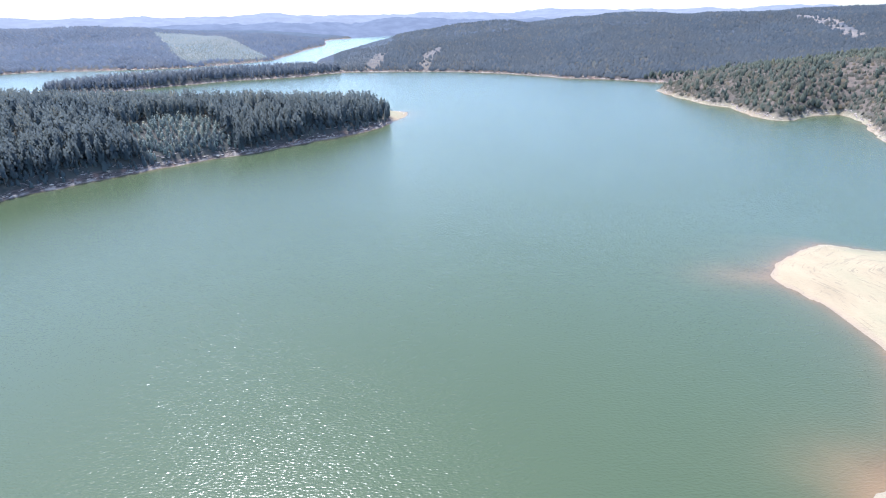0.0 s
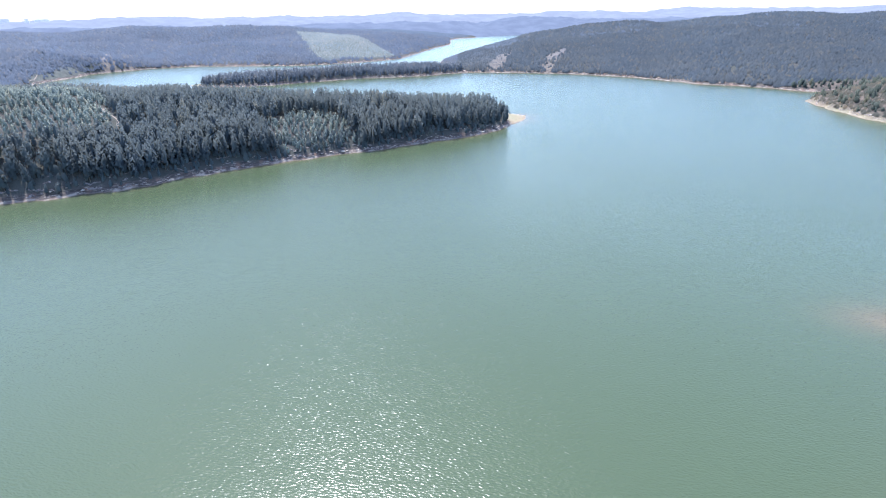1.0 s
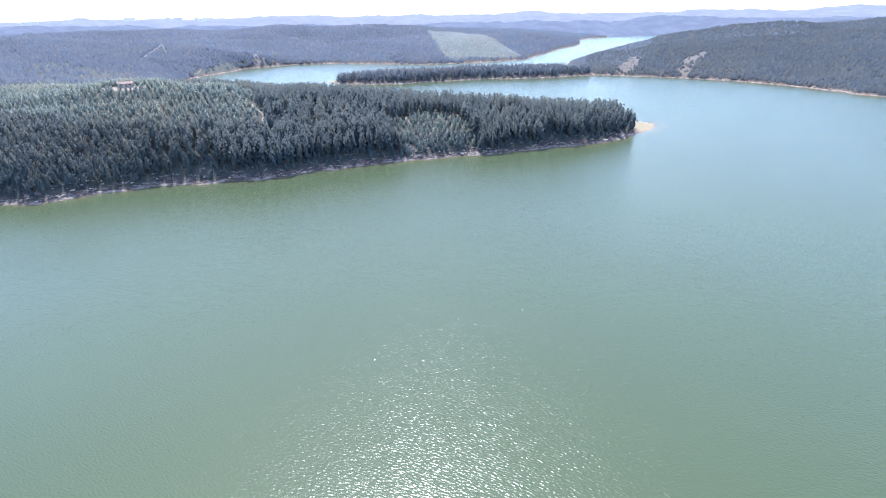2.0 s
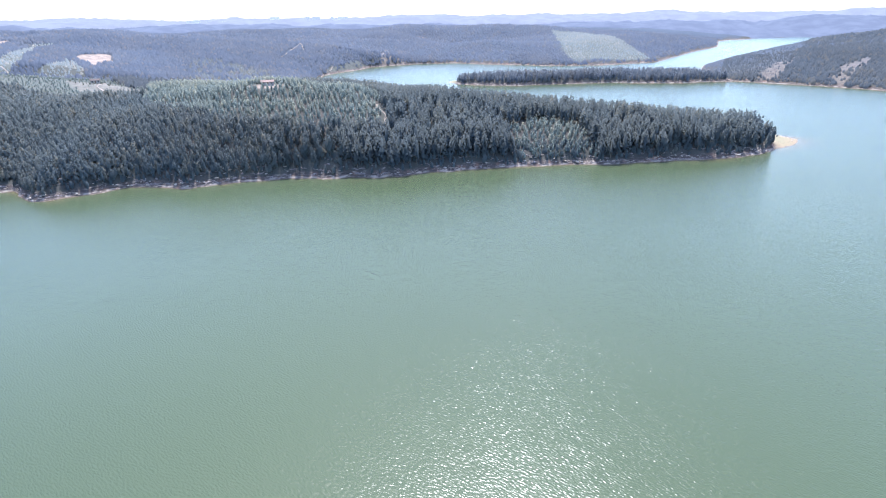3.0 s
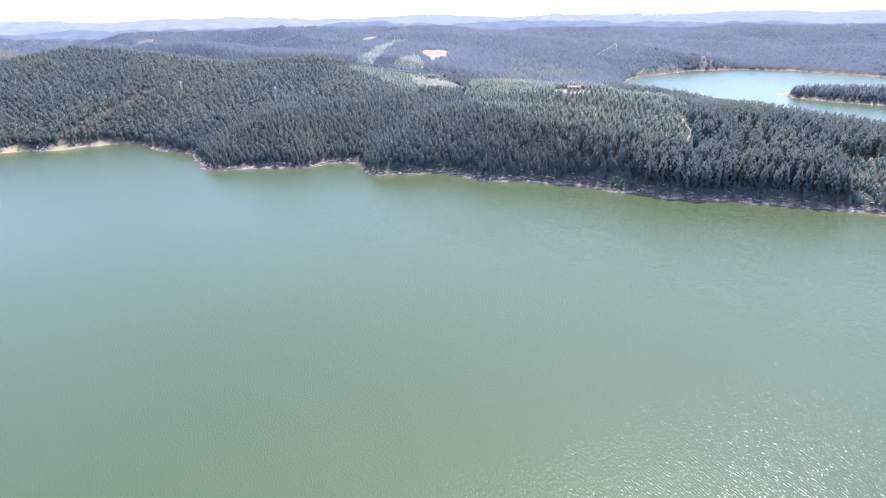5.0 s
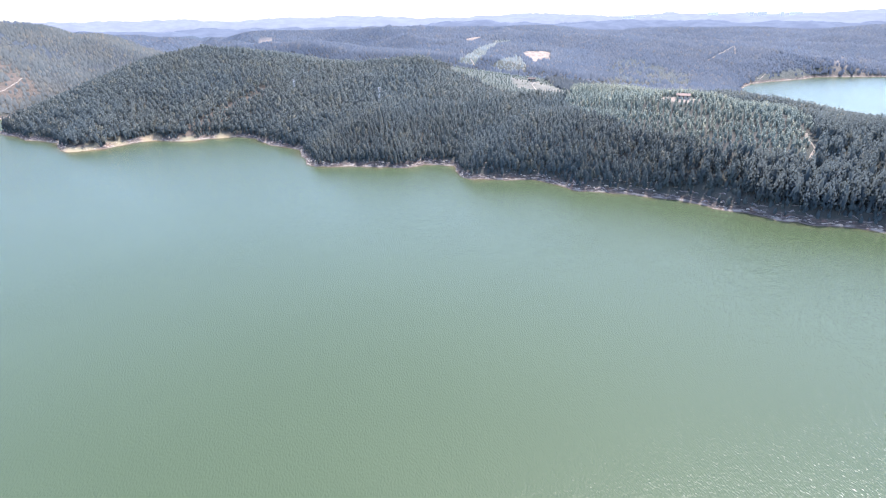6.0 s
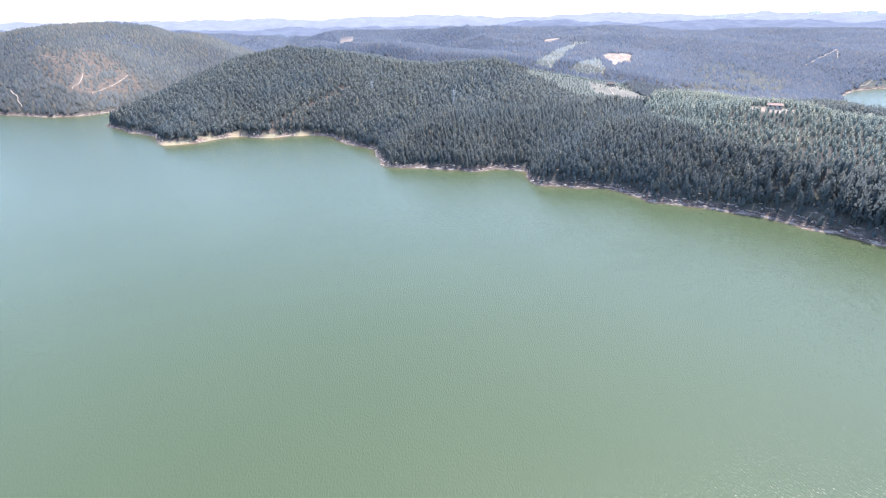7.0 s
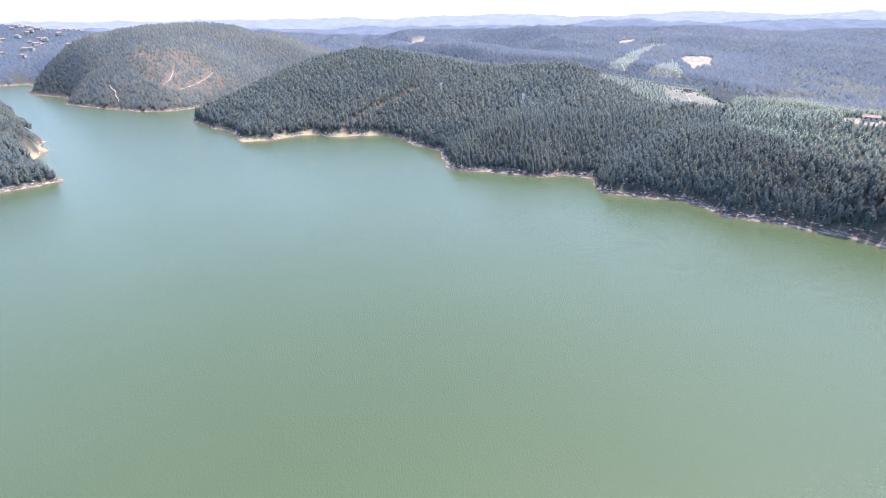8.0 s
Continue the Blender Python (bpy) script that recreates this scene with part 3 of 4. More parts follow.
def clump(seed, width, sides=5, rings=((0.12, 0.9), (0.5, 0.72)), ragged=0.28, tip=1.0, flat=0.0):
    """A small uneven pointed crown, one unit tall, for trees far off."""
    r = np.random.default_rng(seed)
    verts, faces = [], []
    lean = r.normal(0, 0.05, 2)
    for k, (h, reach) in enumerate(rings):
        for j in range(sides):
            a = 6.283 * (j + 0.5 * k + r.uniform(-0.3, 0.3)) / sides
            d = width * reach * r.uniform(1 - ragged, 1 + ragged)
            verts.append((np.cos(a) * d + lean[0] * h, np.sin(a) * d + lean[1] * h, h + r.uniform(-0.09, 0.09)))
    verts.append((lean[0], lean[1], tip * r.uniform(0.9, 1.05)))
    top = len(verts) - 1
    for j in range(sides):
        n = (j + 1) % sides
        for k in range(len(rings) - 1):
            a, b, c, d = k * sides + j, k * sides + n, (k + 1) * sides + j, (k + 1) * sides + n
            faces += [(a, b, c), (b, d, c)]
        faces.append((top - sides + j, top - sides + n, top))
    verts = np.array(verts)
    return verts, np.array(faces), crown_normals(verts, flat)


def both(one, two):
    return np.concatenate([one[0], two[0]]), np.concatenate([one[1], two[1] + len(one[0])]), np.concatenate([one[2], two[2]])


def crown_normals(v, flat=0.0):
    """Outward from the crown's axis, turned to the sky; flat: how much a whole stand is lit as one canopy."""
    n = np.stack([v[:, 0], v[:, 1], 0 * v[:, 0]], 1) / (np.hypot(v[:, 0], v[:, 1]).max() + 1e-6)
    n = n * (0.85 - 0.4 * flat) + np.array([0, 0, 1.0]) * (0.15 + 0.85 * v[:, 2:3] + 0.5 * flat)
    return n / np.linalg.norm(n, axis=1, keepdims=True)


def stem_normals(v):
    n = np.stack([v[:, 0], v[:, 1], 0 * v[:, 0]], 1) + 1e-5
    return n / np.linalg.norm(n, axis=1, keepdims=True)


def stem(top, thick, seed, limbs=0, sides=5):
    """A tapered trunk from the ground to top, and a few limbs."""
    r = np.random.default_rng(seed)
    verts, faces = [], []

    def tube(path, radii, n):
        base = len(verts)
        for p, rad in zip(path, radii):
            for j in range(n):
                a = 2 * np.pi * j / n
                verts.append((p[0] + rad * np.cos(a), p[1] + rad * np.sin(a), p[2]))
        for i in range(len(path) - 1):
            for j in range(n):
                q = [base + i * n + j, base + i * n + (j + 1) % n, base + (i + 1) * n + (j + 1) % n, base + (i + 1) * n + j]
                faces.extend([(q[0], q[1], q[2]), (q[0], q[2], q[3])])

    b = r.normal(0, 0.012, 2)
    tube([(0, 0, -0.06), (b[0], b[1], 0.4 * top), (2 * b[0], 2 * b[1], top)], [thick, 0.7 * thick, 0.15 * thick], sides)
    for i in range(limbs):
        h, a = r.uniform(0.45, 0.85) * top, r.uniform(0, 6.28)
        tube([(b[0], b[1], h), (b[0] + 0.09 * np.cos(a), b[1] + 0.09 * np.sin(a), h + 0.07)], [0.35 * thick, 0.1 * thick], 3)
    verts = np.array(verts)
    return verts, np.array(faces), stem_normals(verts)


def scatter(name, mats, kinds, spots, label, category):
    """Many plants as one piece of stuff. kinds: list of [(verts, faces, material index), ...]; spots: x, y, z, height, spread."""
    verts, faces, index, normals, tints, base = [], [], [], [], [], 0
    tint = rng.random(len(spots))
    tilt = np.stack([lie(spots[:, 0] - 9, spots[:, 1]) - lie(spots[:, 0] + 9, spots[:, 1]), lie(spots[:, 0], spots[:, 1] - 9) - lie(spots[:, 0], spots[:, 1] + 9)], 1) / 18
    pick = rng.integers(0, len(kinds), len(spots))
    turn = rng.uniform(0, 6.283, len(spots))
    for k, pieces in enumerate(kinds):
        mine = spots[pick == k]
        if not len(mine):
            continue
        c, s = np.cos(turn[pick == k])[:, None], np.sin(turn[pick == k])[:, None]
        for v, f, n, mat in pieces:
            wide = (mine[:, 3] * mine[:, 4])[:, None]
            px = (v[:, 0] * c - v[:, 1] * s) * wide + mine[:, :1]
            py = (v[:, 0] * s + v[:, 1] * c) * wide + mine[:, 1:2]
            pz = v[:, 2] * mine[:, 3:4] + mine[:, 2:3]
            verts.append(np.stack([px, py, pz], -1).reshape(-1, 3))
            faces.append((f[None] + (base + np.arange(len(mine)) * len(v))[:, None, None]).reshape(-1, 3))
            tints.append(np.repeat(tint[pick == k], len(v)))
            nx, ny = n[:, 0] * c - n[:, 1] * s, n[:, 0] * s + n[:, 1] * c
            if mat == len(mats) - 1:
                nx, ny = nx + tilt[pick == k][:, :1], ny + tilt[pick == k][:, 1:]
            normals.append(np.stack([nx, ny, np.broadcast_to(n[:, 2], nx.shape)], -1).reshape(-1, 3))
            index.append(np.full(len(mine) * len(f), mat))
            base += len(mine) * len(v)
    me = mesh_of(name, np.concatenate(verts), np.concatenate(faces), mats, np.concatenate(index))
    round_normals(me, np.concatenate(normals))
    give(me, "tint", np.concatenate(tints))
    return tagged(new(name, me), label, category, kind="stuff")


def spread_over(x0, x1, y0, y1, step, jitter=0.42):
    x, y = np.meshgrid(np.arange(x0, x1, step), np.arange(y0, y1, step))
    x, y = x.ravel(), y.ravel()
    return x + rng.uniform(-jitter, jitter, len(x)) * step, y + rng.uniform(-jitter, jitter, len(x)) * step


def past_valley(x, y):
    """Beyond the valley behind the headland."""
    return (y > -60) & ((x + 915) * 370 < (y + 60) * 325)


def spots_at(x, y, low, high, spread=(0.85, 1.2)):
    n = len(x)
    tall = rng.uniform(low, high, n) * (1 + 0.10 * vnoise(x / 22, y / 22, 90))
    return np.stack([x, y, lie(x, y) - 0.15, tall, rng.uniform(*spread, n)], 1)


TWO_RINGS = ((0.30, 0.7), (0.62, 0.62))
PINE = [[(*stem(0.92, 0.011, 100 + i, 3, 5), 0), (*both(clump(200 + i, 0.07, 6, ((0.32, 0.6), (0.5, 0.9), (0.7, 0.6)), 0.2, 0.80, -0.5), tuft_crown(58, 0.15, 0.160, 0.054, i)), 1)] for i in range(6)]
PINE_NEAR = [[(*stem(0.85, 0.012, 110 + i, 0, 3), 0), (*both(clump(210 + i, 0.10, 5, TWO_RINGS, 0.25, 0.76, -0.5), tuft_crown(26, 0.16, 0.175, 0.078, 10 + i)), 1)] for i in range(8)]
PINE_YOUNG = [[(*stem(0.85, 0.012, 110 + i, 0, 3), 0), (*both(clump(210 + i, 0.10, 4, TWO_RINGS, 0.25, 0.76, -0.5), tuft_crown(15, 0.18, 0.185, 0.098, 10 + i)), 1)] for i in range(8)]
PINE_MID = [[(*both(clump(220 + i, 0.12, 4, TWO_RINGS, 0.25, 0.76, -0.5), tuft_crown(8, 0.34, 0.190, 0.128, 20 + i)), 1)] for i in range(8)]
YOUNG_GUM = [[(*stem(0.8, 0.016, 140 + i, 0, 3), 0), (*both(clump(240 + i, 0.16, 4, ((0.12, 0.8), (0.5, 0.8)), 0.3, 0.70, -0.5), tuft_crown(9, 0.12, 0.200, 0.125, 40 + i)), 1)] for i in range(6)]
SCRUB = [[(*stem(0.7, 0.02, 160 + i, 0, 3), 0), (*both(clump(260 + i, 0.28, 4, ((0.0, 0.9), (0.5, 0.85)), 0.35), tuft_crown(6, 0.15, 0.33, 0.20, 60 + i)), 1)] for i in range(6)]
HILL_TREE = [[(*clump(70 + i, 0.42, 4, ((-0.1, 0.95), (0.5, 0.8)), 0.34, 1.0, 1.2), 0)] for i in range(9)]
ISLE_TREE = [[(*both(clump(50 + i, 0.16, 4, ((0.05, 0.8), (0.55, 0.7)), 0.3, 0.8, 0.6), tuft_crown(9, 0.12, 0.20, 0.13, 90 + i)), 0)] for i in range(8)]
FAR_TREE = [[(*clump(80 + i, 0.95, 4, ((-0.45, 1.0),), 0.3, 1.0, 1.4), 0)] for i in range(9)]

# The headland and the hill behind it.
def wooded(x, y):
    """Forest ground of the headland: above the bank, clear of open land, tracks and the cleared corridor."""
    s = shore(x, y)
    bluff = 1 - ramp(20, 50, to_line(x, y, BLUFF)[0])
    grown = (s > 3.1 + 0.9 * bluff + 1.6 * vnoise(x / 14, y / 14, 71)) & (y > -330) & ~((x < -690) & (y < -285)) & ((sandy(x, y) < 0.5) | ((x < -400) & (s > 6.5)))
    grown &= ~in_any(x, y, OPEN_LAND) & (near_track(x, y) > 2.5)
    return grown & ((to_line(x, y, CORRIDOR)[0] > 7) | (rng.random(len(x)) < 0.45))


def aged(x, y):
    """0 in the young forest, 1 in the old forest on the point."""
    return ramp(-345, -235, x) * (y > 200)


x, y = spread_over(-830, -20, -345, 560, 3.7)
keep = wooded(x, y)
x, y = x[keep], y[keep]
s = shore(x, y)
planted = in_any(x, y, PLANTED)
mx, my, ms = x[~planted], y[~planted], s[~planted]
away = np.hypot(mx, my)
first = (away < 415) & (ms < 24) & (mx > -262) & (my > 232)         # the rows along the point's shore
near = ~first & (away < 500) & (ms < 190)
rest = ~first & ~near & ~((mx < -470) & (my > 215)) & (away < 860) & ~past_valley(mx, my)
fx, fy = mx[first], my[first]
order = rng.permutation(len(fx))
fx, fy = fx[order], fy[order]
old = aged(mx, my) + rng.normal(0, 0.12, len(mx)) > 0.5
old_spots = np.concatenate([spots_at(mx[near & old], my[near & old], 7.0, 10.0, (1.0, 1.5)), spots_at(fx[290:], fy[290:], 8.5, 12.0, (0.95, 1.35))])
x, y = spread_over(-520, -150, -345, 480, 2.9)
keep = wooded(x, y) & ~in_any(x, y, PLANTED) & (np.hypot(x, y) < 500) & (shore(x, y) < 190)
x, y = x[keep], y[keep]
keep = (aged(x, y) + rng.normal(0, 0.12, len(x)) <= 0.5) & ~((np.hypot(x, y) < 415) & (shore(x, y) < 24) & (x > -262) & (y > 232)) & ~((x < -470) & (y > 215))
young_spots = spots_at(x[keep], y[keep], 5.8, 8.9, (0.95, 1.45))
for some in (old_spots, young_spots):
    some[:, 3] += 5.6 * aged(some[:, 0], some[:, 1])                # older trees towards the point
    some[:, 4] *= 1 - 0.12 * aged(some[:, 0], some[:, 1])
old_spots = old_spots[rng.random(len(old_spots)) > 0.38 * aged(old_spots[:, 0], old_spots[:, 1])]
scatter("pine_forest", [BARK, LEAF_PINE], PINE_YOUNG, young_spots, "dense dark green pine and eucalyptus forest on the headland", "forest")
scatter("old_forest", [BARK, LEAF_OLD], PINE_NEAR, old_spots, "tall dark green eucalyptus forest on the point", "forest")
spots = spots_at(mx[rest], my[rest], 6.6, 9.8, (1.15, 1.6))
lower = (spots[:, 0] < -430) & (spots[:, 1] > 90)
spots[:, 3] *= np.where(lower, 0.45 + 0.55 * ramp(0, 50, to_line(spots[:, 0], spots[:, 1], STRIP, True)[0] / 0.6), 1.0)
scatter("hill_forest", [BARK, LEAF_PINE], PINE_MID, spots, "dense dark green forest over the hill", "forest")
row, along = spread_over(-560, 560, -560, 560, 3.3, 0.36)
row, along = row * 1.06, along * 0.96                  # rows that follow the slope
gx2, gy2 = -440 - 0.82 * row + 0.57 * along, 260 + 0.57 * row + 0.82 * along
keep = in_any(gx2, gy2, (YOUNG, YOUNG_POINT, STRIP)) & (shore(gx2, gy2) > 4) & (near_track(gx2, gy2) > 2.2) & ~in_any(gx2, gy2, OPEN_LAND) & (rng.random(len(gx2)) < 0.94)
spots = spots_at(gx2[keep], gy2[keep], 4.2, 6.4, (0.9, 1.25))
spots[:, 3] *= np.where(in_any(spots[:, 0], spots[:, 1], (STRIP,)) & ~in_any(spots[:, 0], spots[:, 1], (YOUNG,)), 0.45, 1.0)
scatter("young_eucalyptus_plantation", [BARK, LEAF_GUM], YOUNG_GUM, spots, "young silvery green eucalyptus plantation in loose rows", "plantation")

x, y = spread_over(-820, -30, -345, 520, 2.4, 0.5)
s = shore(x, y)
keep = (s > 2.4) & (s < 15) & (rng.random(len(x)) < 0.62 + 0.35 * ramp(3.5, 7, s) + 0.3 * vnoise(x / 8, y / 8, 77)) & (sandy(x, y) < 0.3) & ~((x < -690) & (y < -285))
scatter("bank_scrub", [BARK, LEAF_OLD], SCRUB, spots_at(x[keep], y[keep], 1.4, 5.0, (0.8, 1.2)), "low bushes growing along the eroded bank", "bushes")

x, y = spread_over(-710, -510, 200, 265, 5.0, 0.2)
keep = in_any(x, y, (TERRACE,)) & (rng.random(len(x)) < 0.55)
scatter("terrace_saplings", [BARK, LEAF_SCRUB], SCRUB, spots_at(x[keep], y[keep], 1.0, 2.2), "small saplings planted in rows on bare terraces", "saplings")

# Single trees along the point's shore.
singles = []
for i in range(6):
    holder = new("pine_tree")
    tagged(holder, "tall dark green forest tree with bare lower trunk above the bank", "tree", "trees along the headland shore")
    for part_name, (v, f, n, mat), stuff in zip(("trunk", "crown"), PINE[i], (BARK, LEAF_OLD)):
        me = mesh_of(part_name, v, f, [stuff])
        round_normals(me, n)
        give(me, "tint", np.full(len(v), 0.07 * i))
        piece = new(part_name, me)
        piece.parent = holder
    singles.append(holder)
rows = spots_at(fx[:290], fy[:290], 13.5, 18.0, (1.1, 1.5))
for i, (px, py, pz, tall, wide) in enumerate(rows):
    m = pose(px, py, pz, 0, 0, rng.uniform(0, 360)) @ Matrix.Diagonal((tall * wide, tall * wide, tall, 1))
    if i < 6:
        singles[i].matrix_basis = m
    else:
        base = singles[i % 6]
        twin = copy_thing(base, Matrix.Identity(4))
        twin.matrix_basis = m

# The island, the scrubby peninsula, the promontory.
x, y = spread_over(-520, -150, 675, 930, 3.8)
keep = inside(x, y, ISLAND) & (shore(x, y) > 4) & (sandy(x, y) < 0.4)
scatter("island_trees", [LEAF_HAZE_ISLE], ISLE_TREE, spots_at(x[keep], y[keep], 6.5, 12.0, (0.85, 1.3)), "dark trees covering a low wooded island", "forest")
x, y = spread_over(235, 640, 340, 720, 5.3)
s = shore(x, y)
keep = (s > 4.2) & (~in_any(x, y, (HEATH_TOP, HEATH_POINT)) | (rng.random(len(x)) < 0.35)) & (rng.random(len(x)) < 0.85)
scatter("scrub_wood", [BARK, LEAF_SCRUB], SCRUB, spots_at(x[keep], y[keep], 2.4, 7.0, (0.85, 1.35)), "olive green scrub and young trees on the peninsula", "scrub")
x, y = spread_over(235, 520, 340, 690, 3.2, 0.5)
s = shore(x, y)
keep = (s > 2.8) & (rng.random(len(x)) < 0.80 + 0.3 * vnoise(x / 17, y / 17, 46))
scatter("heath_bushes", [LEAF_HEATH], HILL_TREE, spots_at(x[keep], y[keep], 1.3, 3.4, (1.15, 1.9)), "low brown and olive heath bushes on the peninsula", "bushes")
x, y = spread_over(-655, -355, -620, -295, 5.6)
s = shore(x, y)
keep = (s > 5.5) & (y < -0.55 * x - 480 + 1e9 * (x > -655)) & ((x > -655) | (y < -540)) & (near_track(x, y) > 2)
scatter("promontory_wood", [BARK, LEAF_PINE], PINE_MID, spots_at(x[keep], y[keep], 8, 13), "green pine wood on a low promontory", "forest")

# Woods on the far hills.
x, y = np.concatenate([spread_over(-2350, 1700, -1500, 2350, 8.6, 0.5), spread_over(-1200, 1200, -1200, 1200, 4.1, 0.5)], 1)
fine = np.arange(len(x)) >= len(spread_over(-2350, 1700, -1500, 2350, 8.6, 0.5)[0])
away, bearing = np.hypot(x, y), np.degrees(np.arctan2(-x, y))
s = shore(x, y)
taken = ((x > -830) & (x < -20) & (y > -345) & (y < 560) & ~((x < -470) & (y > 215)) & (away < 860) & ~past_valley(x, y) & ~((x < -690) & (y < -285))) | inside(x, y, ISLAND) | ((x > 235) & (x < 700) & (y > 340) & (y < 720)) | ((x > -655) & (x < -355) & (y < -295) & (y > -620))
keep = (s > np.where(fine, 3.2, 7)) & ~taken & ~((x > 0) & (away < 520)) & (away < 2330) & (bearing > -50) & (bearing < 140) & ~in_any(x, y, (TERRACE, BARE_FIELD, SMALL_FIELD, YARD, RED_FIELD, PINK_FIELD, STRIP, YOUNG, FAR_PLANTING, GREEN_STRIP, GREY_STRIP)) & (~in_any(x, y, (PALE_SLOPE,)) | (rng.random(len(x)) < 0.2)) & (near_track(x, y) > 3.5)
edge = away + 90 * vnoise(x / 120, y / 120, 33)
keep &= np.where(fine, edge < 1180, edge >= 1180) & (rng.random(len(x)) < 1.0 - 0.45 * ramp(0.35, 0.7, vnoise(x / 48, y / 48, 47)))
keep &= ~in_any(x, y, (NORTH_TERRACES, HEATH_WEST, CUT_A, CUT_B, SCRUB_POINT, CLIFFS, CLIFFS_NORTH)) | (rng.random(len(x)) < np.where(in_any(x, y, (CLIFFS, CLIFFS_NORTH)), 0.6, np.where(y > 0, 0.20, 0.5)))
x, y, away, bearing = x[keep], y[keep], edge[keep], bearing[keep]
# Farther off than this, woods take the leaf colour with most haze.
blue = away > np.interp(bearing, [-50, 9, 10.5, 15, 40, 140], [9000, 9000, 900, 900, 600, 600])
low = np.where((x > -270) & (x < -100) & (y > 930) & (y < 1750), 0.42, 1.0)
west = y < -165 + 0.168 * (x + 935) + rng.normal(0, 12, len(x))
for name, mat, kinds, some, label in (("western_woods", LEAF_HAZE_WEST, HILL_TREE, west & (away < 1180), "woods on the western hill, leaf colour greyed by haze"), ("hillside_woods", LEAF_HAZE_MID, HILL_TREE, ~blue & ~west & (away < 1180), "woods on the hills across the lake, leaf colour blued by haze"), ("valley_woods", LEAF_HAZE_FAR, HILL_TREE, blue & ~west & (away < 1180), "woods on slopes beyond the lake, leaf colour blued by haze"), ("northern_woods", LEAF_HAZE_MID, FAR_TREE, ~blue & (away >= 1180), "woods on the far side of the northern hill, leaf colour blued by haze"), ("distant_woods", LEAF_HAZE_FAR, FAR_TREE, blue & (away >= 1180), "woods covering the distant hills, leaf colour blued by haze")):
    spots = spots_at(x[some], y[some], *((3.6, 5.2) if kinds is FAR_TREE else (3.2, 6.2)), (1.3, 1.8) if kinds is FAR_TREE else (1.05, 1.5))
    spots[:, 4] *= 0.8 if mat is LEAF_HAZE_WEST else 1.0
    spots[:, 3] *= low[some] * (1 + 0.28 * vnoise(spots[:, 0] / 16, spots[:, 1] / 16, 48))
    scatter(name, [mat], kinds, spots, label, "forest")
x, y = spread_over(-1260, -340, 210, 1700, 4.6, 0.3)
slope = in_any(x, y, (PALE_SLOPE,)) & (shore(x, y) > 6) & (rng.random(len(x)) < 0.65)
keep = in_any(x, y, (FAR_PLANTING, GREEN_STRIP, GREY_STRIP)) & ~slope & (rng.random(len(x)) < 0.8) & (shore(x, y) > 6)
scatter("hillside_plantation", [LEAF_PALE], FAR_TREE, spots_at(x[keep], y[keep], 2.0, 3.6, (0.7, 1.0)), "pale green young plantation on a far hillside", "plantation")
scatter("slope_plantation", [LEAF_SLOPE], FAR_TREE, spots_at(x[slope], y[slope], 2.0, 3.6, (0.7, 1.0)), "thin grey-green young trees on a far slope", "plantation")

# ---------------------------------------------------------------- stones, buildings, pylons
def part(name, bm, material, parent, label=""):
    """Links a bmesh as one mesh under a thing or a part."""
    me = bpy.data.meshes.new(name)
    bm.to_mesh(me), bm.free()
    me.materials.append(material)
    ob = new(name, me)
    ob.parent = parent
    if label:
        ob["label"] = label
    return ob


def box(bm, x0, x1, y0, y1, z0, z1):
    v = [bm.verts.new(p) for p in ((x0, y0, z0), (x1, y0, z0), (x1, y1, z0), (x0, y1, z0), (x0, y0, z1), (x1, y0, z1), (x1, y1, z1), (x0, y1, z1))]
    for f in ((3, 2, 1, 0), (4, 5, 6, 7), (0, 1, 5, 4), (1, 2, 6, 5), (2, 3, 7, 6), (3, 0, 4, 7)):
        bm.faces.new([v[i] for i in f])
    return v


def bar(bm, a, b, thick):
    """A square bar between two points."""
    a, b = Vector(a), Vector(b)
    d = (b - a).normalized()
    side = d.cross(Vector((0.3, 0.9, 0.2))).normalized() * thick / 2
    up = d.cross(side).normalized() * thick / 2
    v = [bm.verts.new(p + sx * side + sy * up) for p in (a, b) for sx, sy in ((-1, -1), (1, -1), (1, 1), (-1, 1))]
    for f in ((3, 2, 1, 0), (4, 5, 6, 7), (0, 1, 5, 4), (1, 2, 6, 5), (2, 3, 7, 6), (3, 0, 4, 7)):
        bm.faces.new([v[i] for i in f])


PLASTER = plain("plaster", (0.34, 0.32, 0.29), 0.85)
TILE = plain("roof_tile", (0.24, 0.165, 0.135), 0.85, vary=0.35)
DARK_ROOF = plain("dark_roof", (0.11, 0.085, 0.075), 0.8)
GLASS = plain("window_glass", (0.04, 0.05, 0.06), 0.1)
WOOD = plain("door_wood", (0.16, 0.10, 0.06), 0.7)
STEEL = plain("galvanised_steel", (0.50, 0.51, 0.52), 0.5, 0.3)
# Tower blocks on the skyline: haze before them added as a bluish glow.
HAZED_CONCRETE = distance("hazed_concrete", (0.42, 0.42, 0.43), (0.66, 0.74, 1.0), 0.19)
HAZED_GLASS = distance("hazed_glass", (0.10, 0.10, 0.12), (0.60, 0.70, 1.0), 0.17)
STONE = plain("shore_stone", (0.40, 0.34, 0.285), 0.95, vary=0.45, size=3.0)


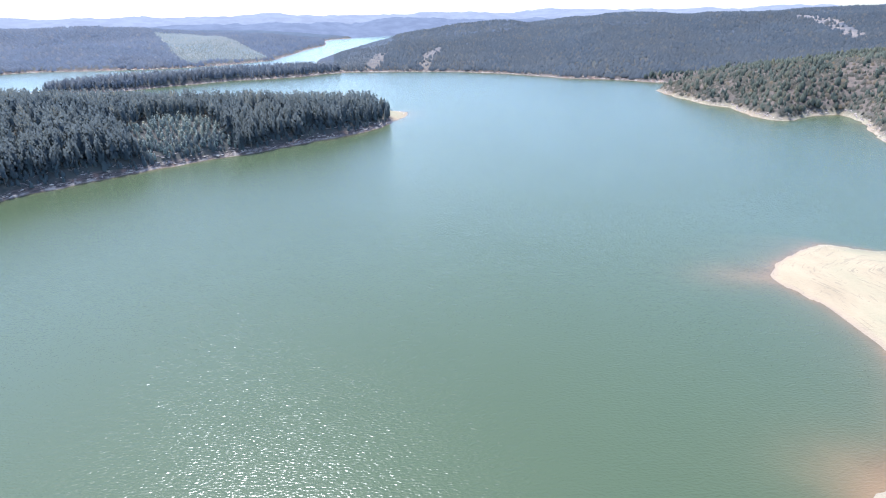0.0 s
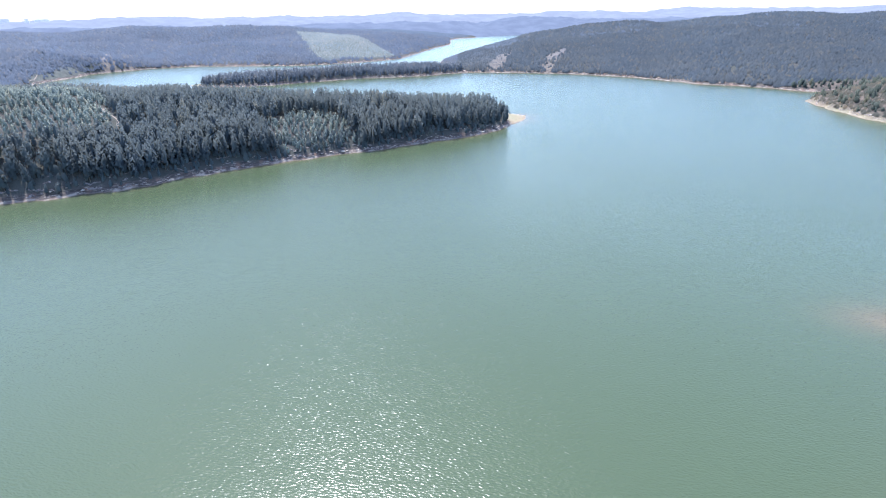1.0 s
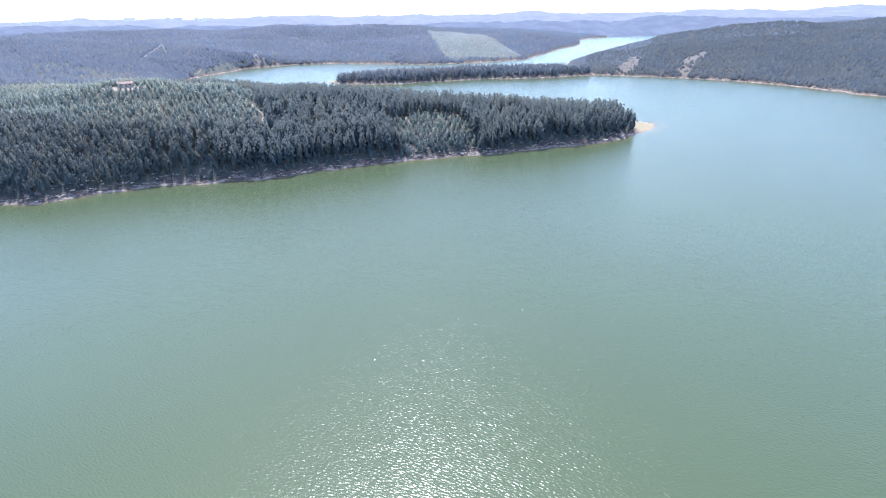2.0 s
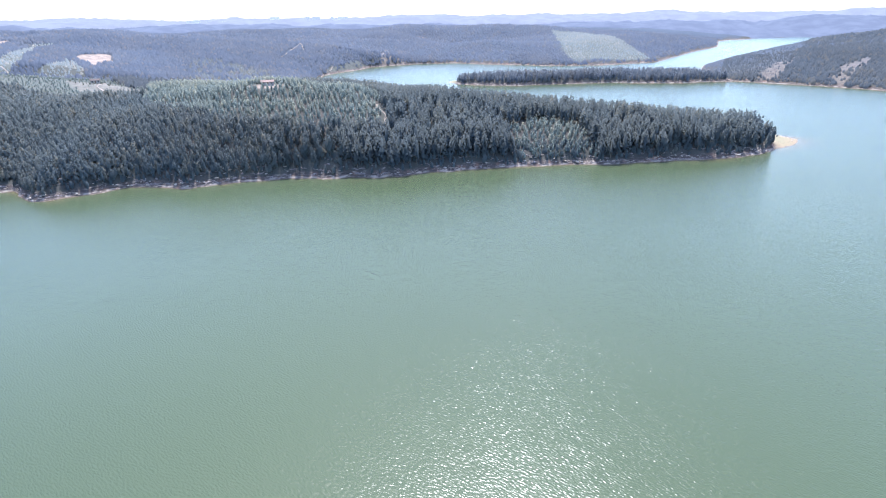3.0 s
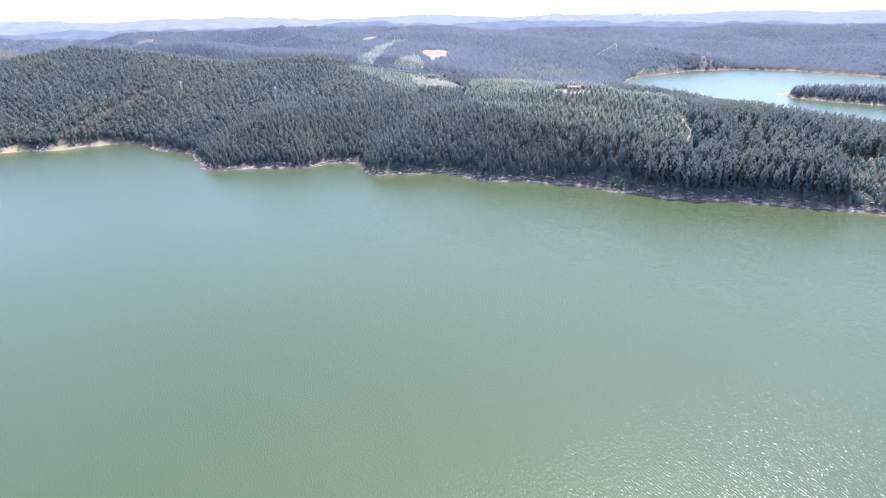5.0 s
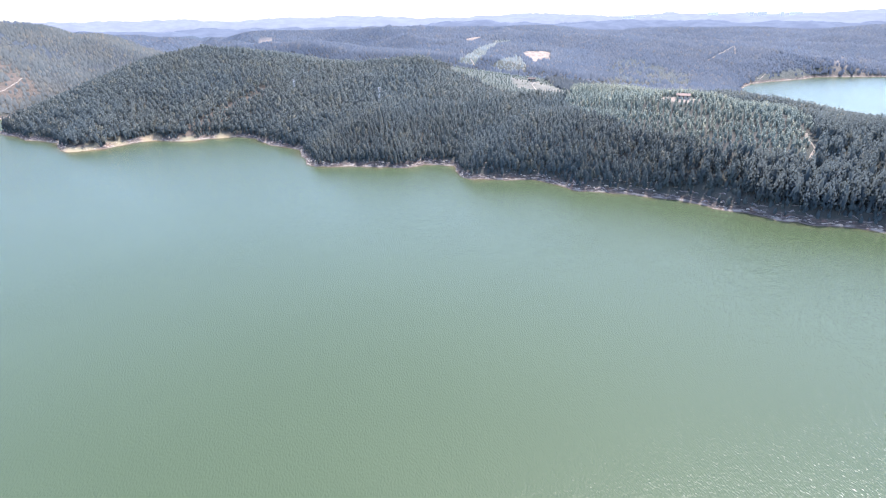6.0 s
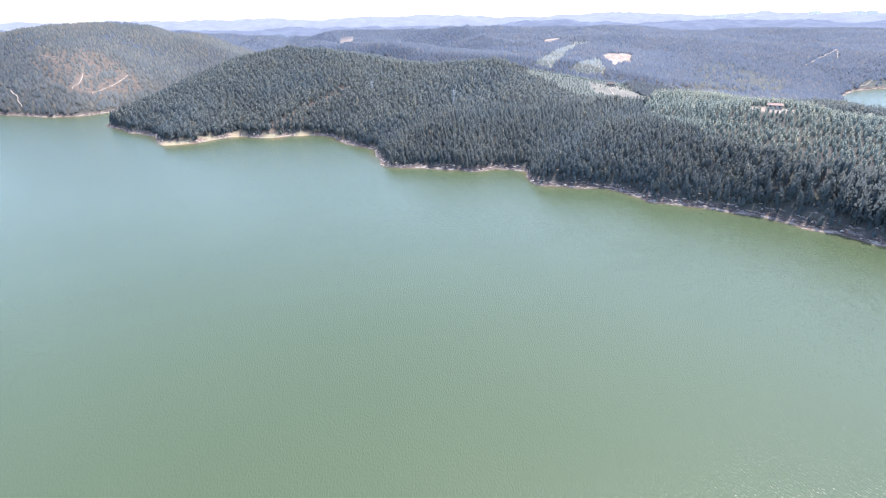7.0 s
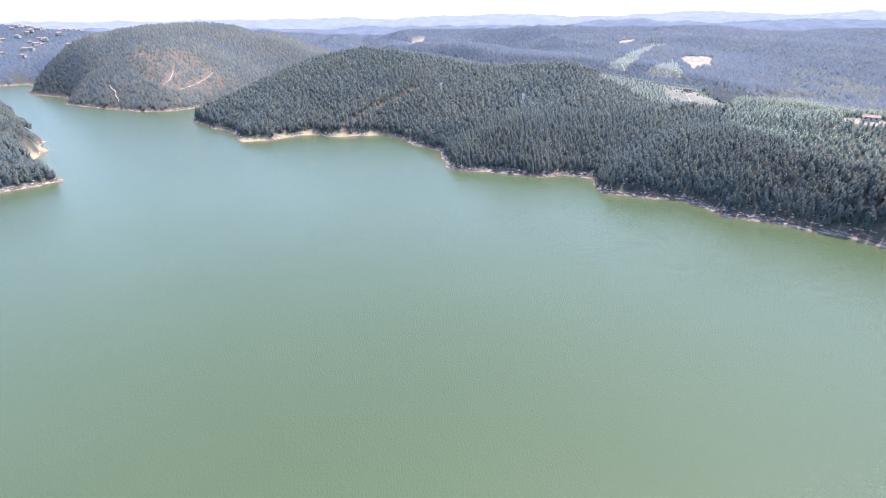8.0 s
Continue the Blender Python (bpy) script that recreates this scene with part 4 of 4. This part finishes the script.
def house(wide, deep, tall, roof_mat, label, category="house"):
    """A gabled house: four walls round real openings, eaves, two windows and a door to the front (-y)."""
    holder = tagged(new("house"), label, category)
    t = 0.3
    bm = bmesh.new()
    holes = [(-0.32 * wide, 1.1, 0.9, 2.1), (0.0, 1.0, 0.0, 2.1), (0.32 * wide, 1.1, 0.9, 2.1)]
    x = -wide / 2
    for cx, w, z0, z1 in holes:
        box(bm, x, cx - w / 2, -deep / 2, -deep / 2 + t, -0.8, tall)
        box(bm, cx - w / 2, cx + w / 2, -deep / 2, -deep / 2 + t, z1, tall)
        box(bm, cx - w / 2, cx + w / 2, -deep / 2, -deep / 2 + t, -0.8, z0)
        x = cx + w / 2
    box(bm, x, wide / 2, -deep / 2, -deep / 2 + t, -0.8, tall)
    box(bm, -wide / 2, wide / 2, deep / 2 - t, deep / 2, -0.8, tall)
    rise = 0.22 * deep
    for sx in (-1, 1):
        xa, xb = sorted((sx * wide / 2, sx * (wide / 2 - t)))
        box(bm, xa, xb, -deep / 2 + t, deep / 2 - t, -0.8, tall)
        ring = [[bm.verts.new((xx, yy, zz)) for yy, zz in ((-deep / 2 + 0.1, tall), (deep / 2 - 0.1, tall), (0, tall + rise - 0.05))] for xx in (xa, xb)]
        bm.faces.new(ring[0][::-1]), bm.faces.new(ring[1])
        for i in range(3):
            bm.faces.new((ring[0][i], ring[0][(i + 1) % 3], ring[1][(i + 1) % 3], ring[1][i]))
    part("wall", bm, PLASTER, holder)
    bm = bmesh.new()
    for sy in (-1, 1):
        e, lip = 0.45, 0.16
        pts = [(-wide / 2 - e, sy * (deep / 2 + e), tall - e * 0.44), (wide / 2 + e, sy * (deep / 2 + e), tall - e * 0.44), (wide / 2 + e, 0, tall + rise), (-wide / 2 - e, 0, tall + rise)]
        low, high = [bm.verts.new(p) for p in pts], [bm.verts.new((p[0], p[1], p[2] + lip)) for p in pts]
        bm.faces.new(low), bm.faces.new(high[::-1])
        for i in range(4):
            bm.faces.new((low[i], low[(i + 1) % 4], high[(i + 1) % 4], high[i]))
    part("roof", bm, roof_mat, holder)
    for cx, w, z0, z1 in holes:
        bm = bmesh.new()
        box(bm, cx - w / 2, cx + w / 2, -deep / 2 + 0.12, -deep / 2 + 0.18, z0, z1)
        part("door" if z0 == 0 else "window", bm, WOOD if z0 == 0 else GLASS, holder)
    return holder


def stand(ob, x, y, turn, lift=0.0):
    ob.matrix_basis = pose(x, y, float(lie(x, y)) + lift, 0, 0, turn)
    return ob


stand(house(9, 5, 2.3, TILE, "low pale farmhouse with a reddish tiled roof on a bare yard"), -366, 266, 54, 0.3)
shed = house(7, 5, 2.6, DARK_ROOF, "small dark-roofed shed beside a terraced field", "shed")
stand(shed, -538, 214, 67, 0.3)


def pylon(tall):
    """A lattice power pylon with three cross-arms."""
    holder = tagged(new("power_pylon"), "slender pale steel lattice power pylon above the trees", "pylon", "power line over the hill")
    b, top = 1.0, 0.25
    corners = [(-1, -1), (1, -1), (1, 1), (-1, 1)]

    def at(k, z):
        half = b + (top - b) * z / tall
        return (corners[k % 4][0] * half, corners[k % 4][1] * half, z)

    for k in range(4):
        bm = bmesh.new()
        bar(bm, at(k, -0.6), at(k, tall), 0.12)
        part("leg", bm, STEEL, holder)
    bm = bmesh.new()
    levels = np.linspace(0, tall, 9)
    for z0, z1 in zip(levels, levels[1:]):
        for k in range(4):
            bar(bm, at(k, z0), at(k + 1, z1), 0.05)
            bar(bm, at(k + 1, z0), at(k, z1), 0.08)
    part("bracing", bm, STEEL, holder)
    for z in (0.74, 0.85, 0.96):
        bm = bmesh.new()
        for sy in (-0.4, 0.4):
            bar(bm, (-2.5, 0, z * tall), (0, sy, z * tall + 0.7), 0.12)
            bar(bm, (2.5, 0, z * tall), (0, sy, z * tall + 0.7), 0.12)
            bar(bm, (-2.5, 0, z * tall), (2.5, 0, z * tall), 0.2)
        part("cross_arm", bm, STEEL, holder)
    return holder


mast = stand(pylon(16), -516, 56, 40)
for px, py in ((-609, -22),):
    copy_thing(mast, pose(px, py, float(lie(px, py)), 0, 0, 40))

# The village on the far slopes.
cottages = [house(8, 7, 3.0, TILE, "white village house with a red tiled roof on a far slope"), house(10, 8, 5.2, TILE, "white two-storey village house with a red tiled roof")]
for ob in cottages:
    ob["group"] = "village houses"
r = np.random.default_rng(5)
spot = 0
for cx, cy, spreads, n in ((-1330, -1000, 75, 34), (-1230, -905, 45, 8), (-1750, -1260, 150, 24), (-1560, -1010, 60, 8)):
    for _ in range(n):
        px, py = cx + r.normal(0, spreads), cy + r.normal(0, spreads * 0.6)
        m = pose(px, py, float(lie(px, py)) + 0.4, 0, 0, 120 + r.uniform(-40, 40))
        if spot < 2:
            cottages[spot].matrix_basis = m
        else:
            copy_thing(cottages[spot % 2], m)
        spot += 1


def block(wide, deep, storeys, label):
    """A tower block: body, parapet and rows of windows to the front."""
    holder = tagged(new("apartment_building"), label, "building", "tower blocks on the horizon")
    tall = 3.1 * storeys
    bm = bmesh.new()
    box(bm, -wide / 2, wide / 2, -deep / 2, deep / 2, -6, tall)
    part("wall", bm, HAZED_CONCRETE, holder)
    bm = bmesh.new()
    for x0, x1, y0, y1 in ((-wide / 2, wide / 2, -deep / 2, -deep / 2 + 0.5), (-wide / 2, wide / 2, deep / 2 - 0.5, deep / 2), (-wide / 2, -wide / 2 + 0.5, -deep / 2 + 0.5, deep / 2 - 0.5), (wide / 2 - 0.5, wide / 2, -deep / 2 + 0.5, deep / 2 - 0.5)):
        box(bm, x0, x1, y0, y1, tall + 0.004, tall + 1.1)
    part("parapet", bm, HAZED_CONCRETE, holder)
    for i in range(storeys):
        bm = bmesh.new()
        box(bm, -wide / 2 + 1.5, wide / 2 - 1.5, -deep / 2 - 0.08, -deep / 2 - 0.004, i * 3.1 + 1.0, i * 3.1 + 2.4)
        part("window", bm, HAZED_GLASS, holder)
    return holder


for bearing, far, wide, storeys in ((48.7, 3950, 52, 10), (49.5, 3960, 26, 8), (47.2, 4000, 20, 7), (46.2, 4020, 70, 4), (57.2, 3900, 60, 5), (58.3, 3920, 34, 6), (59.6, 3900, 80, 4), (52.5, 3960, 60, 4)):
    px, py = -math.sin(radians(bearing)) * far, math.cos(radians(bearing)) * far
    pz = float(far_ground(np.array([px]), np.array([py]), 22, 4)[0])
    block(wide, 16, storeys, "pale tower block far away on the skyline").matrix_basis = pose(px, py, pz, 0, 0, bearing)

# Rock ledges that the falling water has cut into the banks.
LEDGE = plain("ledge_rock", (0.20, 0.165, 0.15), 0.95, vary=0.6, size=2.2)


def ledges(reach, inland, seed):
    """Broken steps of rock that run along a reach of the shore, a given way up the bank."""
    g = np.random.default_rng(seed)
    pts = []
    for a, b in zip(reach, reach[1:]):
        a, b = np.array(a, float), np.array(b, float)
        n = max(1, int(np.linalg.norm(b - a) / 1.3))
        pts += [a + (b - a) * k / n for k in range(n)]
    pts = np.array(pts)
    d = np.gradient(pts, axis=0)
    side = np.stack([d[:, 1], -d[:, 0]], 1) / np.linalg.norm(d, axis=1, keepdims=True)
    side *= np.where(shore(*(pts + 6 * side).T) > shore(*(pts - 6 * side).T), 1, -1)[:, None]
    spot = pts.copy()
    for _ in range(4):      # to the wanted way inland
        spot += side * np.clip(inland + 0.9 * vnoise(pts[:, 0] / 6, pts[:, 1] / 6, seed) - shore(*spot.T), -3, 3)[:, None]
    spot += side * g.uniform(-0.35, 0.35, (len(spot), 1))
    there = (vnoise(pts[:, 0] / 8, pts[:, 1] / 8, seed + 7) + 0.5 * vnoise(pts[:, 0] / 2.5, pts[:, 1] / 2.5, seed + 8) > 0.0) & (sandy(*spot.T) < 0.4)
    verts, faces = [], []
    for i in range(len(spot) - 1):
        if not (there[i] and there[i + 1]) or np.linalg.norm(spot[i + 1] - spot[i]) > 4:
            continue
        base, tall, deep = len(verts), g.uniform(0.2, 0.55), g.uniform(0.25, 0.8)
        for j in (i, i + 1):
            p, z = spot[j], float(lie(*spot[j]))
            q = p + side[j] * deep
            rise = tall * g.uniform(0.75, 1.2)
            verts += [(*p, z - 0.5), (*(p + side[j] * 0.1), z + rise), (*q, max(z + 0.8 * rise, float(lie(*q)) + 0.06)), (*(q + side[j] * 0.4), float(lie(*q)) - 0.4)]
        faces += [(base + k, base + 4 + k, base + 5 + k, base + 1 + k) for k in range(3)] + [(base, base + 1, base + 2, base + 3), (base + 7, base + 6, base + 5, base + 4)]
    return verts, faces


verts, faces = [], []
for k, (way, reach) in enumerate([(w, SHORE_HEADLAND + SHORE_BAY[:1]) for w in (1.0, 3.4, 6.0, 8.8)] + [(w, SHORE_BAY) for w in (0.9, 3.0)] + [(w, SHORE_EAST) for w in (0.8, 2.6)]):
    v, f = ledges(reach, way, 300 + k)
    faces += [tuple(i + len(verts) for i in q) for q in f]
    verts += v
tagged(new("rock_ledges", mesh_of("rock_ledges", verts, faces, [LEDGE])), "pale broken rock ledges along the eroded bank", "rocks", kind="stuff")

# Stones along the eroded banks.
def stone(seed):
    bm = bmesh.new()
    bmesh.ops.create_icosphere(bm, subdivisions=1, radius=1.0)
    g = np.random.default_rng(seed)
    for v in bm.verts:
        v.co *= g.uniform(0.6, 1.2)
        v.co.z *= 0.55
    bmesh.ops.triangulate(bm, faces=bm.faces[:])
    bm.verts.index_update()
    v, f = np.array([tuple(q.co) for q in bm.verts]), np.array([[q.index for q in face.verts] for face in bm.faces])
    bm.free()
    return v, f


x, y = spread_over(-820, -20, -345, 520, 2.2, 0.5)
s = shore(x, y)
keep = (s > 0.4) & (s < 5.5) & (rng.random(len(x)) < 0.22 + 0.3 * (vnoise(x / 15, y / 15, 55) > 0.2)) & ~((x < -690) & (y < -285))
x2, y2 = spread_over(225, 345, 345, 640, 2.4, 0.5)
s2 = shore(x2, y2)
keep2 = (s2 > 0.3) & (s2 < 6) & (rng.random(len(x2)) < 0.16)
x, y = np.concatenate([x[keep], x2[keep2]]), np.concatenate([y[keep], y2[keep2]])
sizes = np.stack([x, y, lie(x, y) + 0.05, rng.uniform(0.3, 1.0, len(x)), rng.uniform(0.9, 1.7, len(x))], 1)
verts, faces, base = [], [], 0
for k in range(4):
    v, f = stone(k)
    mine = sizes[k::4]
    a = rng.uniform(0, 6.28, len(mine))[:, None]
    wide = (mine[:, 3] * mine[:, 4])[:, None]
    verts.append(np.stack([(v[:, 0] * np.cos(a) - v[:, 1] * np.sin(a)) * wide + mine[:, :1], (v[:, 0] * np.sin(a) + v[:, 1] * np.cos(a)) * wide + mine[:, 1:2], v[:, 2] * mine[:, 3:4] + mine[:, 2:3]], -1).reshape(-1, 3))
    faces.append((f[None] + (base + np.arange(len(mine)) * len(v))[:, None, None]).reshape(-1, 3))
    base += len(mine) * len(v)
tagged(new("shore_stones", mesh_of("shore_stones", np.concatenate(verts), np.concatenate(faces), [STONE])), "pale broken rocks lying along the bank", "rocks", kind="stuff")
